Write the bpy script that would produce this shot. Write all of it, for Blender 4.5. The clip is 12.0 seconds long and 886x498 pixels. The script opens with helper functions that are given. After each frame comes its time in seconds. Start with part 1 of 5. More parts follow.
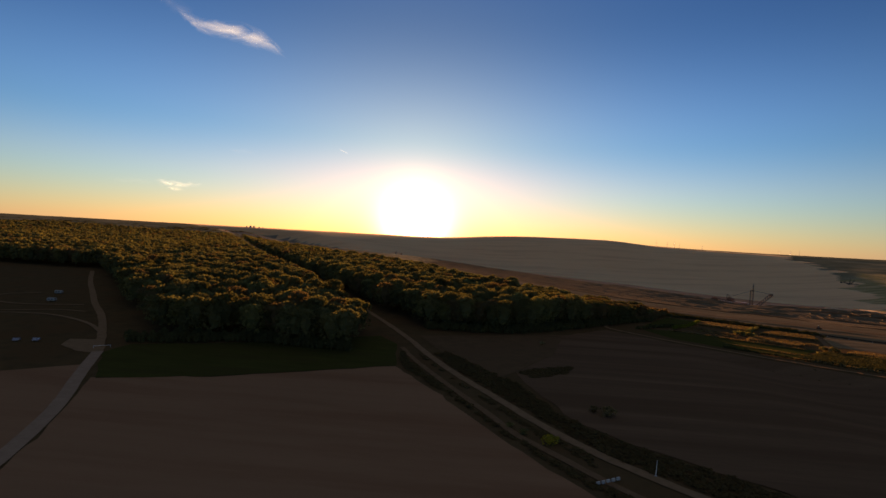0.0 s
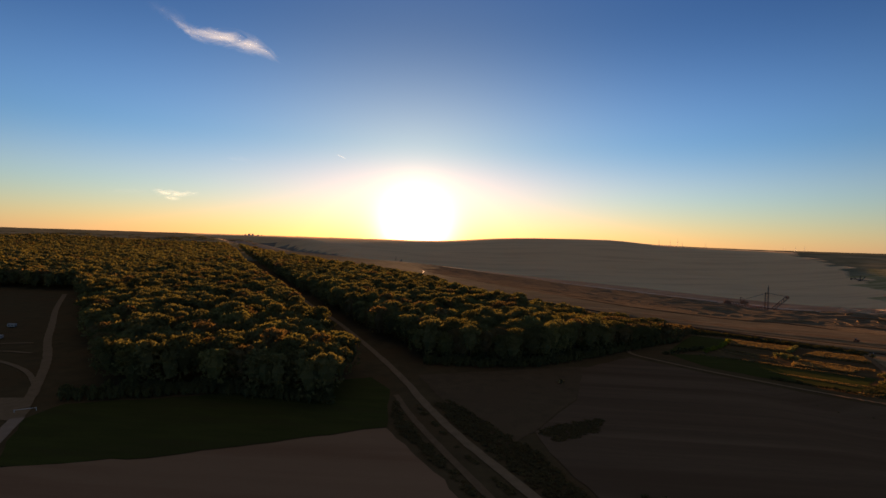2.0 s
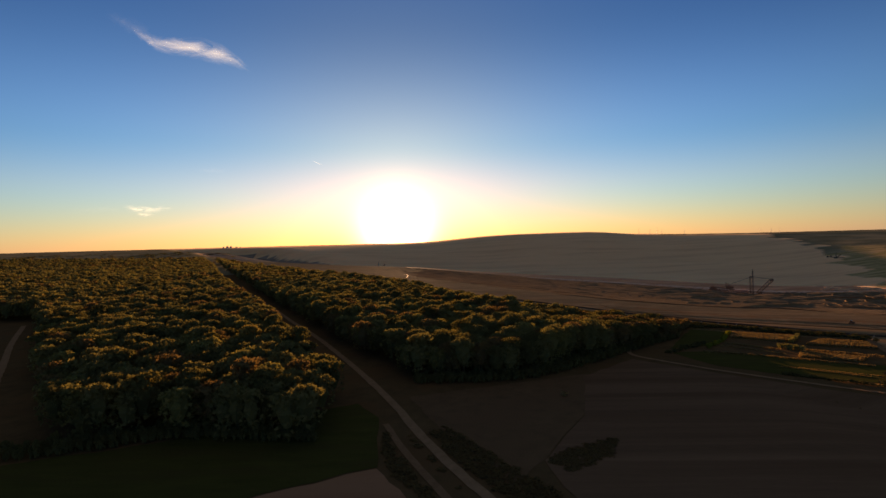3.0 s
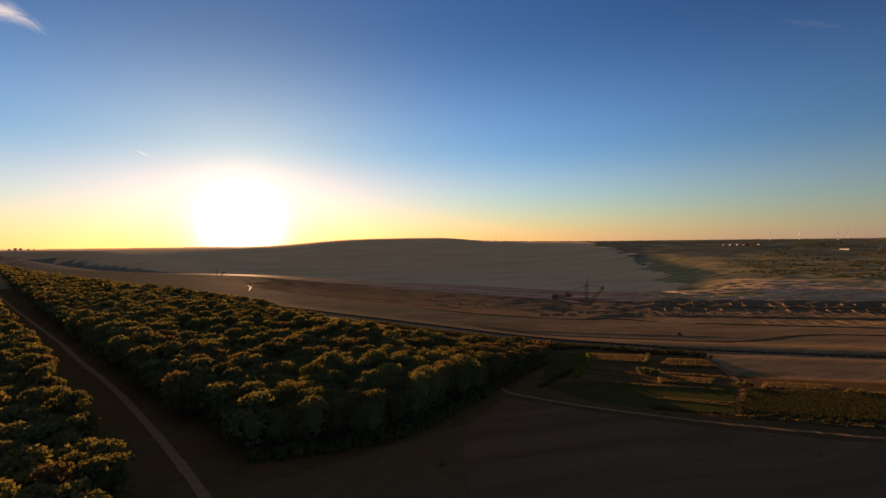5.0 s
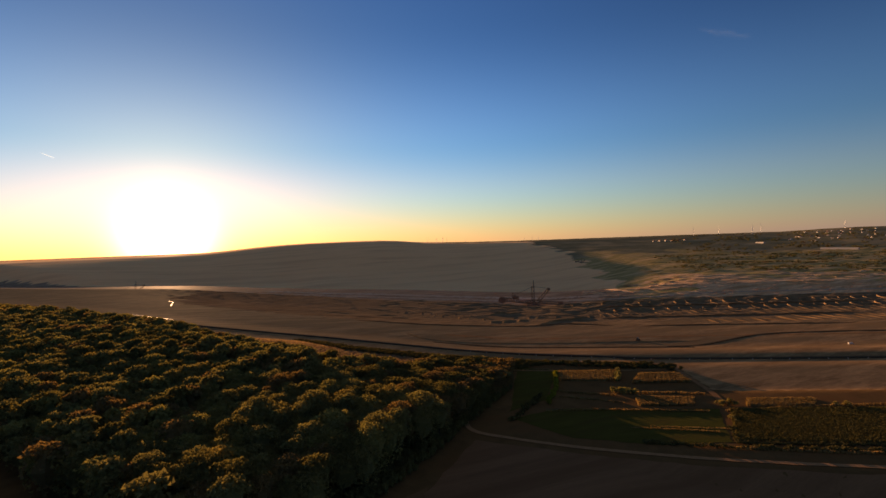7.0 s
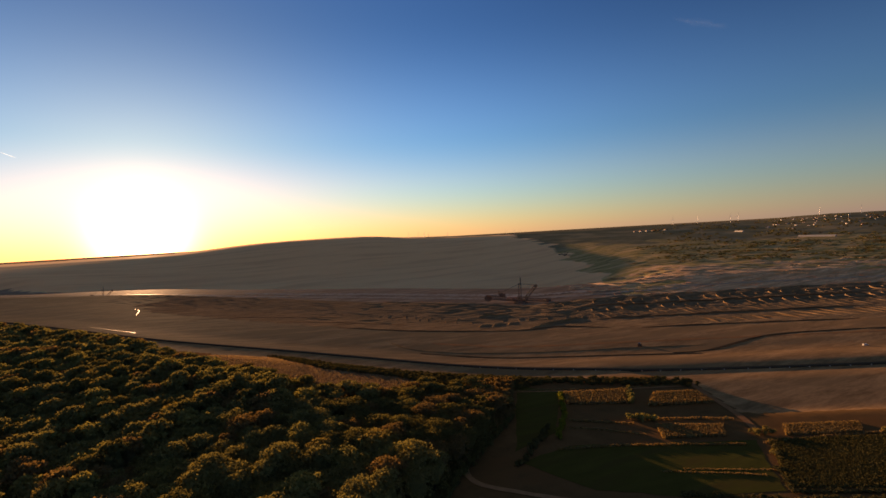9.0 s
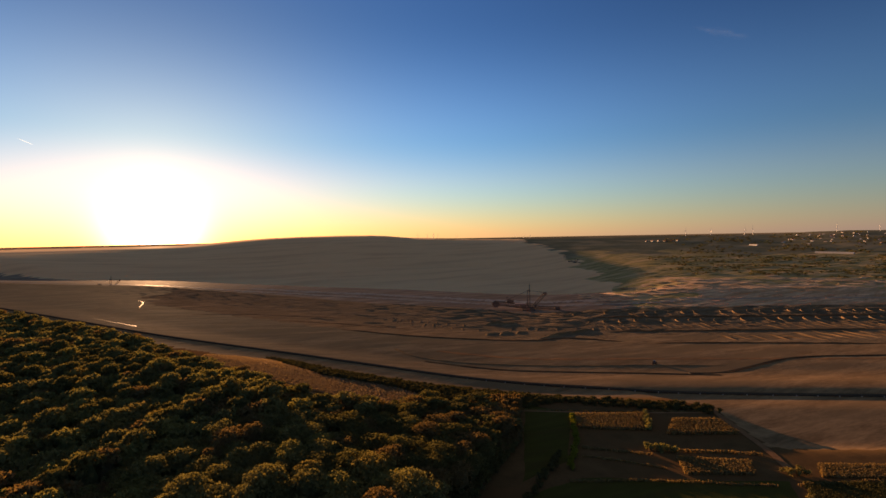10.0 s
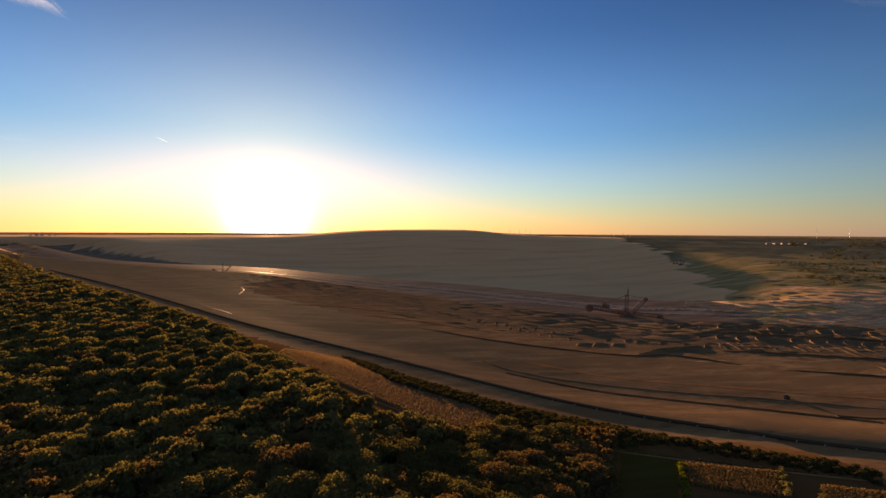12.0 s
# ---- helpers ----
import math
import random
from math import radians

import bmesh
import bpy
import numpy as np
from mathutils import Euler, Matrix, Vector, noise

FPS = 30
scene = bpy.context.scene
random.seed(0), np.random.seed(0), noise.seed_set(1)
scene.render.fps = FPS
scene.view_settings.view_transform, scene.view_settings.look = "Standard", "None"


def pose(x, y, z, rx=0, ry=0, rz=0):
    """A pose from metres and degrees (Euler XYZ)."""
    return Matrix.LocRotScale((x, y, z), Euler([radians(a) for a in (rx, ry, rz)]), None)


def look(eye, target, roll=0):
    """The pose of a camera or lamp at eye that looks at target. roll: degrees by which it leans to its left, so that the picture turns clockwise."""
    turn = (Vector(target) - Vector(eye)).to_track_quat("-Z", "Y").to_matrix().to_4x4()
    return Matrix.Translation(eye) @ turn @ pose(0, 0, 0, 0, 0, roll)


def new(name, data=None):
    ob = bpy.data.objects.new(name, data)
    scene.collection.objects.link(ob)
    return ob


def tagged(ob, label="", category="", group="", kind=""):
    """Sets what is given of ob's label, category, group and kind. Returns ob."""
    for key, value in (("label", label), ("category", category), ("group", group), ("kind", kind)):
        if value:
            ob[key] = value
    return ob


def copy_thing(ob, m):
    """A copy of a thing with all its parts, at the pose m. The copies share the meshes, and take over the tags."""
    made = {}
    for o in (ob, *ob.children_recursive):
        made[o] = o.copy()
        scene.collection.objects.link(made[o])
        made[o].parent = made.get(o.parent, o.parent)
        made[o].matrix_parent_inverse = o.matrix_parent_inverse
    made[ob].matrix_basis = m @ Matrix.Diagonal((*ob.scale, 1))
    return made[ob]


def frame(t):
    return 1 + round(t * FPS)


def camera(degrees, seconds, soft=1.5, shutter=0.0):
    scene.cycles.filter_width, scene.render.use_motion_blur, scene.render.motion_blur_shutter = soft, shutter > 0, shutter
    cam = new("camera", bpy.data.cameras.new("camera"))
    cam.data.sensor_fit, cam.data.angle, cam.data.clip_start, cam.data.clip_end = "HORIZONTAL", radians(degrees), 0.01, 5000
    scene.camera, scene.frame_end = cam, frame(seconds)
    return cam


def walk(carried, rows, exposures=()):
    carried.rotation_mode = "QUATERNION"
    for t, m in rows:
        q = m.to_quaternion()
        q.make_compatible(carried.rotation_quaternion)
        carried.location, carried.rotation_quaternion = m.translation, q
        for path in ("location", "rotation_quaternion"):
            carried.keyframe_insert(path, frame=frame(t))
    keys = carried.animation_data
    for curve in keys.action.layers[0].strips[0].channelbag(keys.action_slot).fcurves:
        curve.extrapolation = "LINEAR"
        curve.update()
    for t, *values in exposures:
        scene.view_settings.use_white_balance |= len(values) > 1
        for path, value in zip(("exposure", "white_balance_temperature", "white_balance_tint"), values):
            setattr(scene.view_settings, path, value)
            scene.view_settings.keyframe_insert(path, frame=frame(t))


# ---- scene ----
cam = camera(84.9, 12.0)
PATH = [
    (0, (2.948, 3.119, 58.68), (2.804, 5.114, 58.635), 3.1),
    (0.5, (2.059, 13.812, 61.291), (1.895, 15.805, 61.248), 2.7),
    (1, (1.517, 24.055, 63.889), (1.343, 26.047, 63.847), 2.5),
    (1.5, (0.848, 34.248, 66.63), (0.673, 36.24, 66.589), 2.4),
    (2, (0.443, 44.668, 68.722), (0.295, 46.662, 68.687), 1.8),
    (2.5, (-1.241, 54.999, 70.589), (-1.362, 56.994, 70.547), 0.1),
    (3, (-2.2, 65.068, 72.135), (-2.276, 67.066, 72.102), -1.5),
    (4.8, (-2.123, 108.004, 83.201), (-1.659, 109.949, 83.172), -1.2),
    (5, (-2.103, 112.81, 83.619), (-1.585, 114.741, 83.589), -0.7),
    (5.5, (-1.66, 124.379, 85.151), (-1.033, 126.278, 85.121), -0.9),
    (6, (-0.018, 135.052, 86.765), (0.658, 136.934, 86.737), -1.3),
    (6.5, (2.005, 145.403, 88.181), (2.733, 147.266, 88.152), -1.6),
    (7, (4.578, 155.667, 89.59), (5.328, 157.521, 89.56), -2.1),
    (9, (16.518, 193.848, 97.968), (17.337, 195.672, 97.908), -3.3),
    (9.5, (19.862, 201.8, 98.986), (20.665, 203.631, 98.933), -2.1),
    (10, (23.262, 209.677, 100.277), (24.048, 211.515, 100.225), -1.1),
    (10.5, (27.246, 217.862, 101.656), (28.009, 219.709, 101.595), -0.4),
    (11, (31.192, 226.015, 102.627), (31.908, 227.882, 102.559), 0.2),
    (11.5, (35.896, 233.73, 103.347), (36.497, 235.636, 103.275), -0.1),
    (12, (41.361, 240.809, 103.984), (41.787, 242.761, 103.912), 0.3),
]
walk(cam, [(t, look(eye, target, roll)) for t, eye, target, roll in PATH], exposures=[(0, 1.66, 10600, 38), (6, 1.74, 10600, 38), (12, 1.86, 10600, 38)])

# ---- world, sun ----
SUN_BEARING, SUN_ELEVATION = -7.5, 3.3
SUN_DIR = Vector((math.sin(radians(SUN_BEARING)) * math.cos(radians(SUN_ELEVATION)), math.cos(radians(SUN_BEARING)) * math.cos(radians(SUN_ELEVATION)), math.sin(radians(SUN_ELEVATION))))

# the dusty air glows most just over the horizon, a little below the sun itself
GLOW_DIR = Vector((SUN_DIR.x, SUN_DIR.y, math.tan(radians(1.5)))).normalized()


def node(tree, kind, **inputs):
    n = tree.nodes.new(kind)
    for k, v in inputs.items():
        key = k.replace("_", " ")
        if key in n.inputs:
            n.inputs[key].default_value = v
    return n


def maths(tree, op, a, b=0.0, clamp=False):
    n = tree.nodes.new("ShaderNodeMath")
    n.operation, n.use_clamp = op, clamp
    for i, v in enumerate((a, b)):
        if isinstance(v, (int, float)):
            n.inputs[i].default_value = v
        else:
            tree.links.new(v, n.inputs[i])
    return n.outputs[0]


def mix_colour(tree, fac, a, b, blend="MIX"):
    n = tree.nodes.new("ShaderNodeMix")
    n.data_type, n.blend_type = "RGBA", blend
    for key, v in ((0, fac), (6, a), (7, b)):
        if isinstance(v, (int, float)):
            n.inputs[key].default_value = v
        elif isinstance(v, tuple):
            n.inputs[key].default_value = (*v[:3], 1)
        else:
            tree.links.new(v, n.inputs[key])
    return n.outputs[2]


world = bpy.data.worlds.new("world")
scene.world = world
world.use_nodes = True
wt = world.node_tree
wt.nodes.clear()
sky = wt.nodes.new("ShaderNodeTexSky")
sky.sky_type, sky.sun_disc = "NISHITA", False
sky.sun_elevation, sky.sun_rotation = radians(SUN_ELEVATION), radians(SUN_BEARING)
sky.altitude, sky.air_density, sky.dust_density, sky.ozone_density = 150.0, 1.0, 0.16, 1.6
coord = wt.nodes.new("ShaderNodeTexCoord")
# the bright aureole of dusty air round the low sun
dot = wt.nodes.new("ShaderNodeVectorMath")
dot.operation = "DOT_PRODUCT"
wt.links.new(coord.outputs["Generated"], dot.inputs[0])
dot.inputs[1].default_value = GLOW_DIR
near = maths(wt, "MAXIMUM", dot.outputs["Value"], 0.0)
inner = maths(wt, "MULTIPLY", maths(wt, "POWER", near, 620.0), 16.0)
outer = maths(wt, "MULTIPLY", maths(wt, "POWER", near, 110.0), 0.45)
glow = wt.nodes.new("ShaderNodeVectorMath")
glow.operation = "SCALE"
glow.inputs[0].default_value = (1.0, 0.9, 0.56)
wt.links.new(maths(wt, "ADD", inner, outer), glow.inputs["Scale"])
veil = wt.nodes.new("ShaderNodeVectorMath")
veil.operation = "SCALE"
veil.inputs[0].default_value = (0.98, 0.92, 0.6)
wt.links.new(maths(wt, "MULTIPLY", maths(wt, "POWER", near, 20.0), 0.42), veil.inputs["Scale"])
split = wt.nodes.new("ShaderNodeSeparateXYZ")
wt.links.new(coord.outputs["Generated"], split.inputs[0])
# purer blue above the glow and less orange near the horizon
grade = wt.nodes.new("ShaderNodeValToRGB")
grade.color_ramp.interpolation = "EASE"
# last tone: bright warm zenith, out of view, added to fill the shade
SKY_TONES = [(0.0, (0.18, 0.252, 0.425)), (0.1, (0.15, 0.277, 0.485)), (0.2, (0.078, 0.254, 0.468)), (0.42, (0.028, 0.166, 0.34)), (0.58, (0.025, 0.145, 0.3)), (0.92, (1.4, 0.86, 0.56))]
while len(grade.color_ramp.elements) < len(SKY_TONES):
    grade.color_ramp.elements.new(0.5)
for e, (at, tone) in zip(grade.color_ramp.elements, SKY_TONES):
    e.position = at
for e, (at, tone) in zip(grade.color_ramp.elements, SKY_TONES):
    e.color = (*tone, 1)
wt.links.new(split.outputs["Z"], grade.inputs[0])
toned = mix_colour(wt, 1.0, sky.outputs[0], grade.outputs[0], "MULTIPLY")
# the sky is deeper away from the sun
deep = maths(wt, "ADD", maths(wt, "MULTIPLY", maths(wt, "POWER", near, 2.0), 0.95), 1.25)
scaled = wt.nodes.new("ShaderNodeVectorMath")
scaled.operation = "SCALE"
wt.links.new(toned, scaled.inputs[0])
wt.links.new(deep, scaled.inputs["Scale"])
low_band = maths(wt, "POWER", maths(wt, "SUBTRACT", 1.0, maths(wt, "MULTIPLY", maths(wt, "ABSOLUTE", split.outputs["Z"]), 4.0), True), 2.0)
# purer blue away from the sun, paler towards it, golden along the horizon
towards = maths(wt, "POWER", near, 9.0)
away = mix_colour(wt, low_band, (0.7, 1.0, 1.2), (1.02, 1.0, 0.88))
clear_sky = mix_colour(wt, 1.0, scaled.outputs[0], mix_colour(wt, towards, away, (1.03, 0.81, 0.77)), "MULTIPLY")
# towards the low sun the band over the horizon is more cream than yellow
clear_sky = mix_colour(wt, maths(wt, "MULTIPLY", maths(wt, "POWER", near, 30.0), low_band), clear_sky, mix_colour(wt, 1.0, clear_sky, (0.95, 0.71, 1.28), "MULTIPLY"))
haze = wt.nodes.new("ShaderNodeVectorMath")
haze.operation = "SCALE"
haze.inputs[0].default_value = (0.1, 0.25, 0.6)
wt.links.new(low_band, haze.inputs["Scale"])
clear_sky = mix_colour(wt, 1.0, clear_sky, haze.outputs[0], "ADD")
total = mix_colour(wt, 1.0, clear_sky, glow.outputs[0], "ADD")
total = mix_colour(wt, 1.0, total, veil.outputs[0], "ADD")
# the land beyond the sheet, seen as one dim strip under the horizon
below = maths(wt, "LESS_THAN", split.outputs["Z"], -0.0045)
total = mix_colour(wt, below, total, (0.3, 0.21, 0.14))
background = wt.nodes.new("ShaderNodeBackground")
wt.links.new(total, background.inputs["Color"])
background.inputs["Strength"].default_value = 0.1
world_out = wt.nodes.new("ShaderNodeOutputWorld")
wt.links.new(background.outputs[0], world_out.inputs["Surface"])

sun = new("sun", bpy.data.lights.new("sun", "SUN"))
sun.data.energy, sun.data.angle, sun.data.color = 3.4, radians(0.53), (1.0, 0.72, 0.44)
sun.matrix_world = look(SUN_DIR * 300, (0, 0, 0))


# ---- materials ----
def surface(name, dark, light, scale=0.2, fine=3.0, rough=0.9, bump=0.3, stain=None, stain_scale=0.02, stretch=None, spread=0.5, metallic=0.0, random_tint=0.0, gloss=0.0, haze_sheen=0.0, relief=0.4):
    """A procedural surface: two colours mixed by a coarse and a fine grain, a stain colour at large scale, and relief."""
    m = bpy.data.materials.new(name)
    m.use_nodes = True
    t = m.node_tree
    p = t.nodes["Principled BSDF"]
    geo = t.nodes.new("ShaderNodeNewGeometry")
    where = geo.outputs["Position"]
    if stretch:
        mapping = t.nodes.new("ShaderNodeMapping")
        mapping.inputs["Rotation"].default_value = (0, 0, radians(stretch[0]))
        mapping.inputs["Scale"].default_value = (stretch[1], stretch[2], 1)
        t.links.new(where, mapping.inputs["Vector"])
        where = mapping.outputs[0]
    coarse = node(t, "ShaderNodeTexNoise", Scale=scale, Detail=6.0, Roughness=0.65)
    grain = node(t, "ShaderNodeTexNoise", Scale=fine, Detail=4.0, Roughness=0.7)
    for n in (coarse, grain):
        t.links.new(where, n.inputs["Vector"])
    both = maths(t, "ADD", maths(t, "MULTIPLY", coarse.outputs[0], 0.6), maths(t, "MULTIPLY", grain.outputs[0], 0.4))
    ramp = node(t, "ShaderNodeMapRange")
    t.links.new(both, ramp.inputs[0])
    ramp.inputs[1].default_value, ramp.inputs[2].default_value = 0.5 - spread / 3, 0.5 + spread / 3
    colour = mix_colour(t, ramp.outputs[0], dark, light)
    if stain:
        big = node(t, "ShaderNodeTexNoise", Scale=stain_scale, Detail=5.0, Roughness=0.6)
        t.links.new(where, big.inputs["Vector"])
        mask = node(t, "ShaderNodeMapRange")
        t.links.new(big.outputs[0], mask.inputs[0])
        mask.inputs[1].default_value, mask.inputs[2].default_value = 0.48, 0.62
        colour = mix_colour(t, mask.outputs[0], colour, stain)
    if random_tint:
        info = t.nodes.new("ShaderNodeObjectInfo")
        hsv = t.nodes.new("ShaderNodeHueSaturation")
        t.links.new(maths(t, "ADD", maths(t, "MULTIPLY", info.outputs["Random"], random_tint), 1 - random_tint / 2), hsv.inputs["Value"])
        t.links.new(colour, hsv.inputs["Color"])
        colour = hsv.outputs[0]
    t.links.new(colour, p.inputs["Base Color"])
    p.inputs["Roughness"].default_value, p.inputs["Metallic"].default_value = rough, metallic
    p.inputs["Specular IOR Level"].default_value = 0.0 if rough > 0.7 and not gloss else 0.5
    if haze_sheen:
        # warm sheen and specular tint at low angles, standing in for haze
        p.inputs["Sheen Weight"].default_value, p.inputs["Sheen Roughness"].default_value = haze_sheen, 0.45
        p.inputs["Sheen Tint"].default_value = (1.0, 0.72, 0.52, 1)
        p.inputs["Specular Tint"].default_value = (1.0, 0.78, 0.62, 1)
    if bump:
        b = node(t, "ShaderNodeBump", Strength=bump, Distance=relief)
        t.links.new(both, b.inputs["Height"])
        t.links.new(b.outputs[0], p.inputs["Normal"])
    if gloss:
        # dusty ground: partly matt, partly with the faint sheen that bare soil has at low angles
        matt = node(t, "ShaderNodeBsdfDiffuse", Roughness=0.8)
        t.links.new(colour, matt.inputs["Color"])
        mixed = t.nodes.new("ShaderNodeMixShader")
        mixed.inputs[0].default_value = gloss
        t.links.new(matt.outputs[0], mixed.inputs[1])
        t.links.new(p.outputs[0], mixed.inputs[2])
        t.links.new(mixed.outputs[0], t.nodes["Material Output"].inputs["Surface"])
    return m


def foliage(name, dark, light, glow_through=0.32):
    """Leaves: matt, with light coming through them; each clump differs a little."""
    m = bpy.data.materials.new(name)
    m.use_nodes = True
    t = m.node_tree
    t.nodes.clear()
    geo = t.nodes.new("ShaderNodeNewGeometry")
    info = t.nodes.new("ShaderNodeObjectInfo")
    noise_big = node(t, "ShaderNodeTexNoise", Scale=0.07, Detail=2.0)
    t.links.new(geo.outputs["Position"], noise_big.inputs["Vector"])
    r = maths(t, "ADD", maths(t, "MULTIPLY", geo.outputs["Random Per Island"], 0.5), maths(t, "MULTIPLY", noise_big.outputs[0], 0.5))
    r = maths(t, "ADD", maths(t, "MULTIPLY", r, 0.8), maths(t, "MULTIPLY", info.outputs["Random"], 0.2), True)
    colour = mix_colour(t, r, dark, light)
    diffuse = node(t, "ShaderNodeBsdfDiffuse", Roughness=0.6)
    through_leaf = t.nodes.new("ShaderNodeBsdfTranslucent")
    mixed = t.nodes.new("ShaderNodeMixShader")
    mixed.inputs[0].default_value = glow_through
    lit = mix_colour(t, 1.0, colour, (0.98, 0.9, 0.58), "MULTIPLY")
    t.links.new(colour, diffuse.inputs["Color"])
    t.links.new(lit, through_leaf.inputs["Color"])
    t.links.new(diffuse.outputs[0], mixed.inputs[1])
    t.links.new(through_leaf.outputs[0], mixed.inputs[2])
    out = t.nodes.new("ShaderNodeOutputMaterial")
    t.links.new(mixed.outputs[0], out.inputs["Surface"])
    return m


M_FOREST_FLOOR = surface("forest floor", (0.035, 0.026, 0.014), (0.08, 0.06, 0.03), 0.15, 1.5)
M_SOIL = surface("bare brown mine soil", (0.165, 0.098, 0.053), (0.335, 0.2, 0.107), 0.045, 0.3, rough=0.85, bump=0.8, stain=(0.2, 0.124, 0.068), stain_scale=0.014, stretch=(33, 0.45, 2.0), spread=0.3, gloss=0.05, relief=0.9)
M_BENCH = surface("dark overburden soil", (0.085, 0.06, 0.04), (0.22, 0.155, 0.102), 0.05, 0.35, bump=0.85, stain=(0.13, 0.096, 0.064), stain_scale=0.022, stretch=(28, 0.5, 2.0), spread=0.28, relief=1.0)
# pit base colour is brightened and warmed to stand in for haze
M_PIT = surface("ochre pit clay and sand, lifted for haze", (0.72, 0.36, 0.18), (0.8, 0.405, 0.205), 0.006, 0.08, rough=0.7, stain=(0.66, 0.315, 0.155), stain_scale=0.0035, stretch=(10, 0.5, 2.5), bump=0.03, gloss=0.16, haze_sheen=1.0)
M_TERRACE = surface("overgrown ochre terraces", (0.155, 0.135, 0.06), (0.36, 0.275, 0.13), 0.05, 0.25, stain=(0.46, 0.315, 0.175), stain_scale=0.014, stretch=(28, 0.4, 2.4), spread=0.28, bump=0.6, relief=1.2)
M_SAND = surface("pinkish ochre sand", (0.32, 0.195, 0.118), (0.72, 0.46, 0.295), 0.04, 0.22, stain=(0.36, 0.22, 0.125), stain_scale=0.014, stretch=(28, 0.4, 2.6), spread=0.3, bump=0.7, relief=1.4)
# far land's colour is raised to imitate aerial haze
M_FAR = surface("distant farmland and woods, lifted for haze", (0.12, 0.112, 0.072), (0.21, 0.185, 0.115), 0.006, 0.05, stain=(0.27, 0.215, 0.135), stain_scale=0.004)
M_MEADOW = surface("rough meadow", (0.08, 0.046, 0.023), (0.135, 0.079, 0.039), 0.12, 2.0, stain=(0.115, 0.06, 0.029), stain_scale=0.03)
M_FIELD = surface("harrowed brown field", (0.25, 0.118, 0.066), (0.355, 0.17, 0.097), 0.05, 1.2, stain=(0.26, 0.115, 0.064), stain_scale=0.02, stretch=(-20, 0.25, 2.5), spread=1.1)
M_FIELD_DARK = surface("ploughed dark field", (0.112, 0.06, 0.036), (0.195, 0.106, 0.063), 0.035, 1.0, stain=(0.13, 0.068, 0.04), stain_scale=0.02, stretch=(33, 0.15, 3.0), spread=0.5, bump=0.15)
M_GRASS = surface("green winter crop", (0.038, 0.04, 0.012), (0.07, 0.068, 0.02), 0.1, 3.0, stain=(0.056, 0.048, 0.017), stain_scale=0.06, stretch=(40, 0.4, 2.0))
M_ASPHALT = surface("worn pale asphalt", (0.27, 0.16, 0.108), (0.38, 0.232, 0.16), 0.3, 4.0, bump=0.08)
M_GRAVEL = surface("gravel lane", (0.19, 0.105, 0.058), (0.3, 0.168, 0.097), 0.3, 5.0, bump=0.15)
M_DIRT = surface("earth track", (0.15, 0.078, 0.043), (0.23, 0.125, 0.07), 0.3, 3.0)
M_DARK_SOIL = surface("damp dark soil", (0.075, 0.042, 0.024), (0.14, 0.075, 0.042), 0.05, 0.7, stain=(0.18, 0.09, 0.045), stain_scale=0.03, stretch=(28, 0.4, 2.2))
M_STEEL = surface("dark weathered steel", (0.075, 0.066, 0.056), (0.15, 0.132, 0.112), 0.1, 1.0, rough=0.75, bump=0.0, metallic=0.0)
M_WHITE = surface("dull white paint", (0.62, 0.6, 0.57), (0.8, 0.78, 0.75), 0.4, 4.0, rough=0.5, bump=0.0)
M_CONCRETE = surface("pale concrete", (0.38, 0.37, 0.35), (0.5, 0.48, 0.46), 0.5, 5.0, bump=0.05)
M_BARK = surface("bark", (0.035, 0.025, 0.017), (0.075, 0.055, 0.04), 1.0, 6.0)
M_RUBBER = surface("dusty black conveyor rubber", (0.05, 0.039, 0.03), (0.095, 0.073, 0.055), 0.5, 4.0, bump=0.0)
M_BLUE = surface("pale blue tarpaulin", (0.3, 0.36, 0.46), (0.42, 0.48, 0.58), 0.6, 4.0, rough=0.5, bump=0.05)
M_ROOF = surface("red-brown roof tiles", (0.12, 0.06, 0.045), (0.2, 0.1, 0.07), 0.5, 4.0)
M_WALL = surface("grey render", (0.3, 0.28, 0.26), (0.42, 0.4, 0.37), 0.4, 4.0, bump=0.03)
M_GLASS = surface("dark window glass", (0.02, 0.022, 0.025), (0.04, 0.042, 0.045), 1.0, 4.0, rough=0.1, bump=0.0)
M_LEAVES = [
    foliage("olive leaves", (0.13, 0.117, 0.052), (0.22, 0.195, 0.082)),
    foliage("yellow-green leaves", (0.155, 0.143, 0.056), (0.26, 0.23, 0.088)),
    foliage("rusty leaves", (0.14, 0.092, 0.045), (0.215, 0.145, 0.07)),
    foliage("dark green leaves", (0.09, 0.082, 0.036), (0.15, 0.135, 0.057)),
    foliage("ochre leaves", (0.165, 0.132, 0.052), (0.265, 0.21, 0.078)),
]
M_BENCH_LOW = surface("wet sand of the lower bench", (0.14, 0.095, 0.068), (0.25, 0.168, 0.12), 0.02, 0.2, rough=0.7, stain=(0.3, 0.21, 0.15), stain_scale=0.02, stretch=(28, 0.4, 2.4), gloss=0.1, relief=0.8)
M_WATER = surface("still muddy water", (0.1, 0.065, 0.04), (0.16, 0.105, 0.06), 0.1, 1.0, rough=0.45, bump=0.0, gloss=0.14)
M_BRIGHT_LEAVES = foliage("bright yellow leaves", (0.28, 0.2, 0.03), (0.48, 0.36, 0.05))
M_REED = foliage("dry straw-coloured stalks", (0.17, 0.112, 0.053), (0.34, 0.228, 0.11), 0.3)
M_HEDGE = foliage("dark hedge leaves", (0.06, 0.056, 0.026), (0.115, 0.1, 0.044), 0.2)
M_SCRUB = foliage("dark scrub", (0.105, 0.066, 0.03), (0.18, 0.115, 0.052), 0.3)


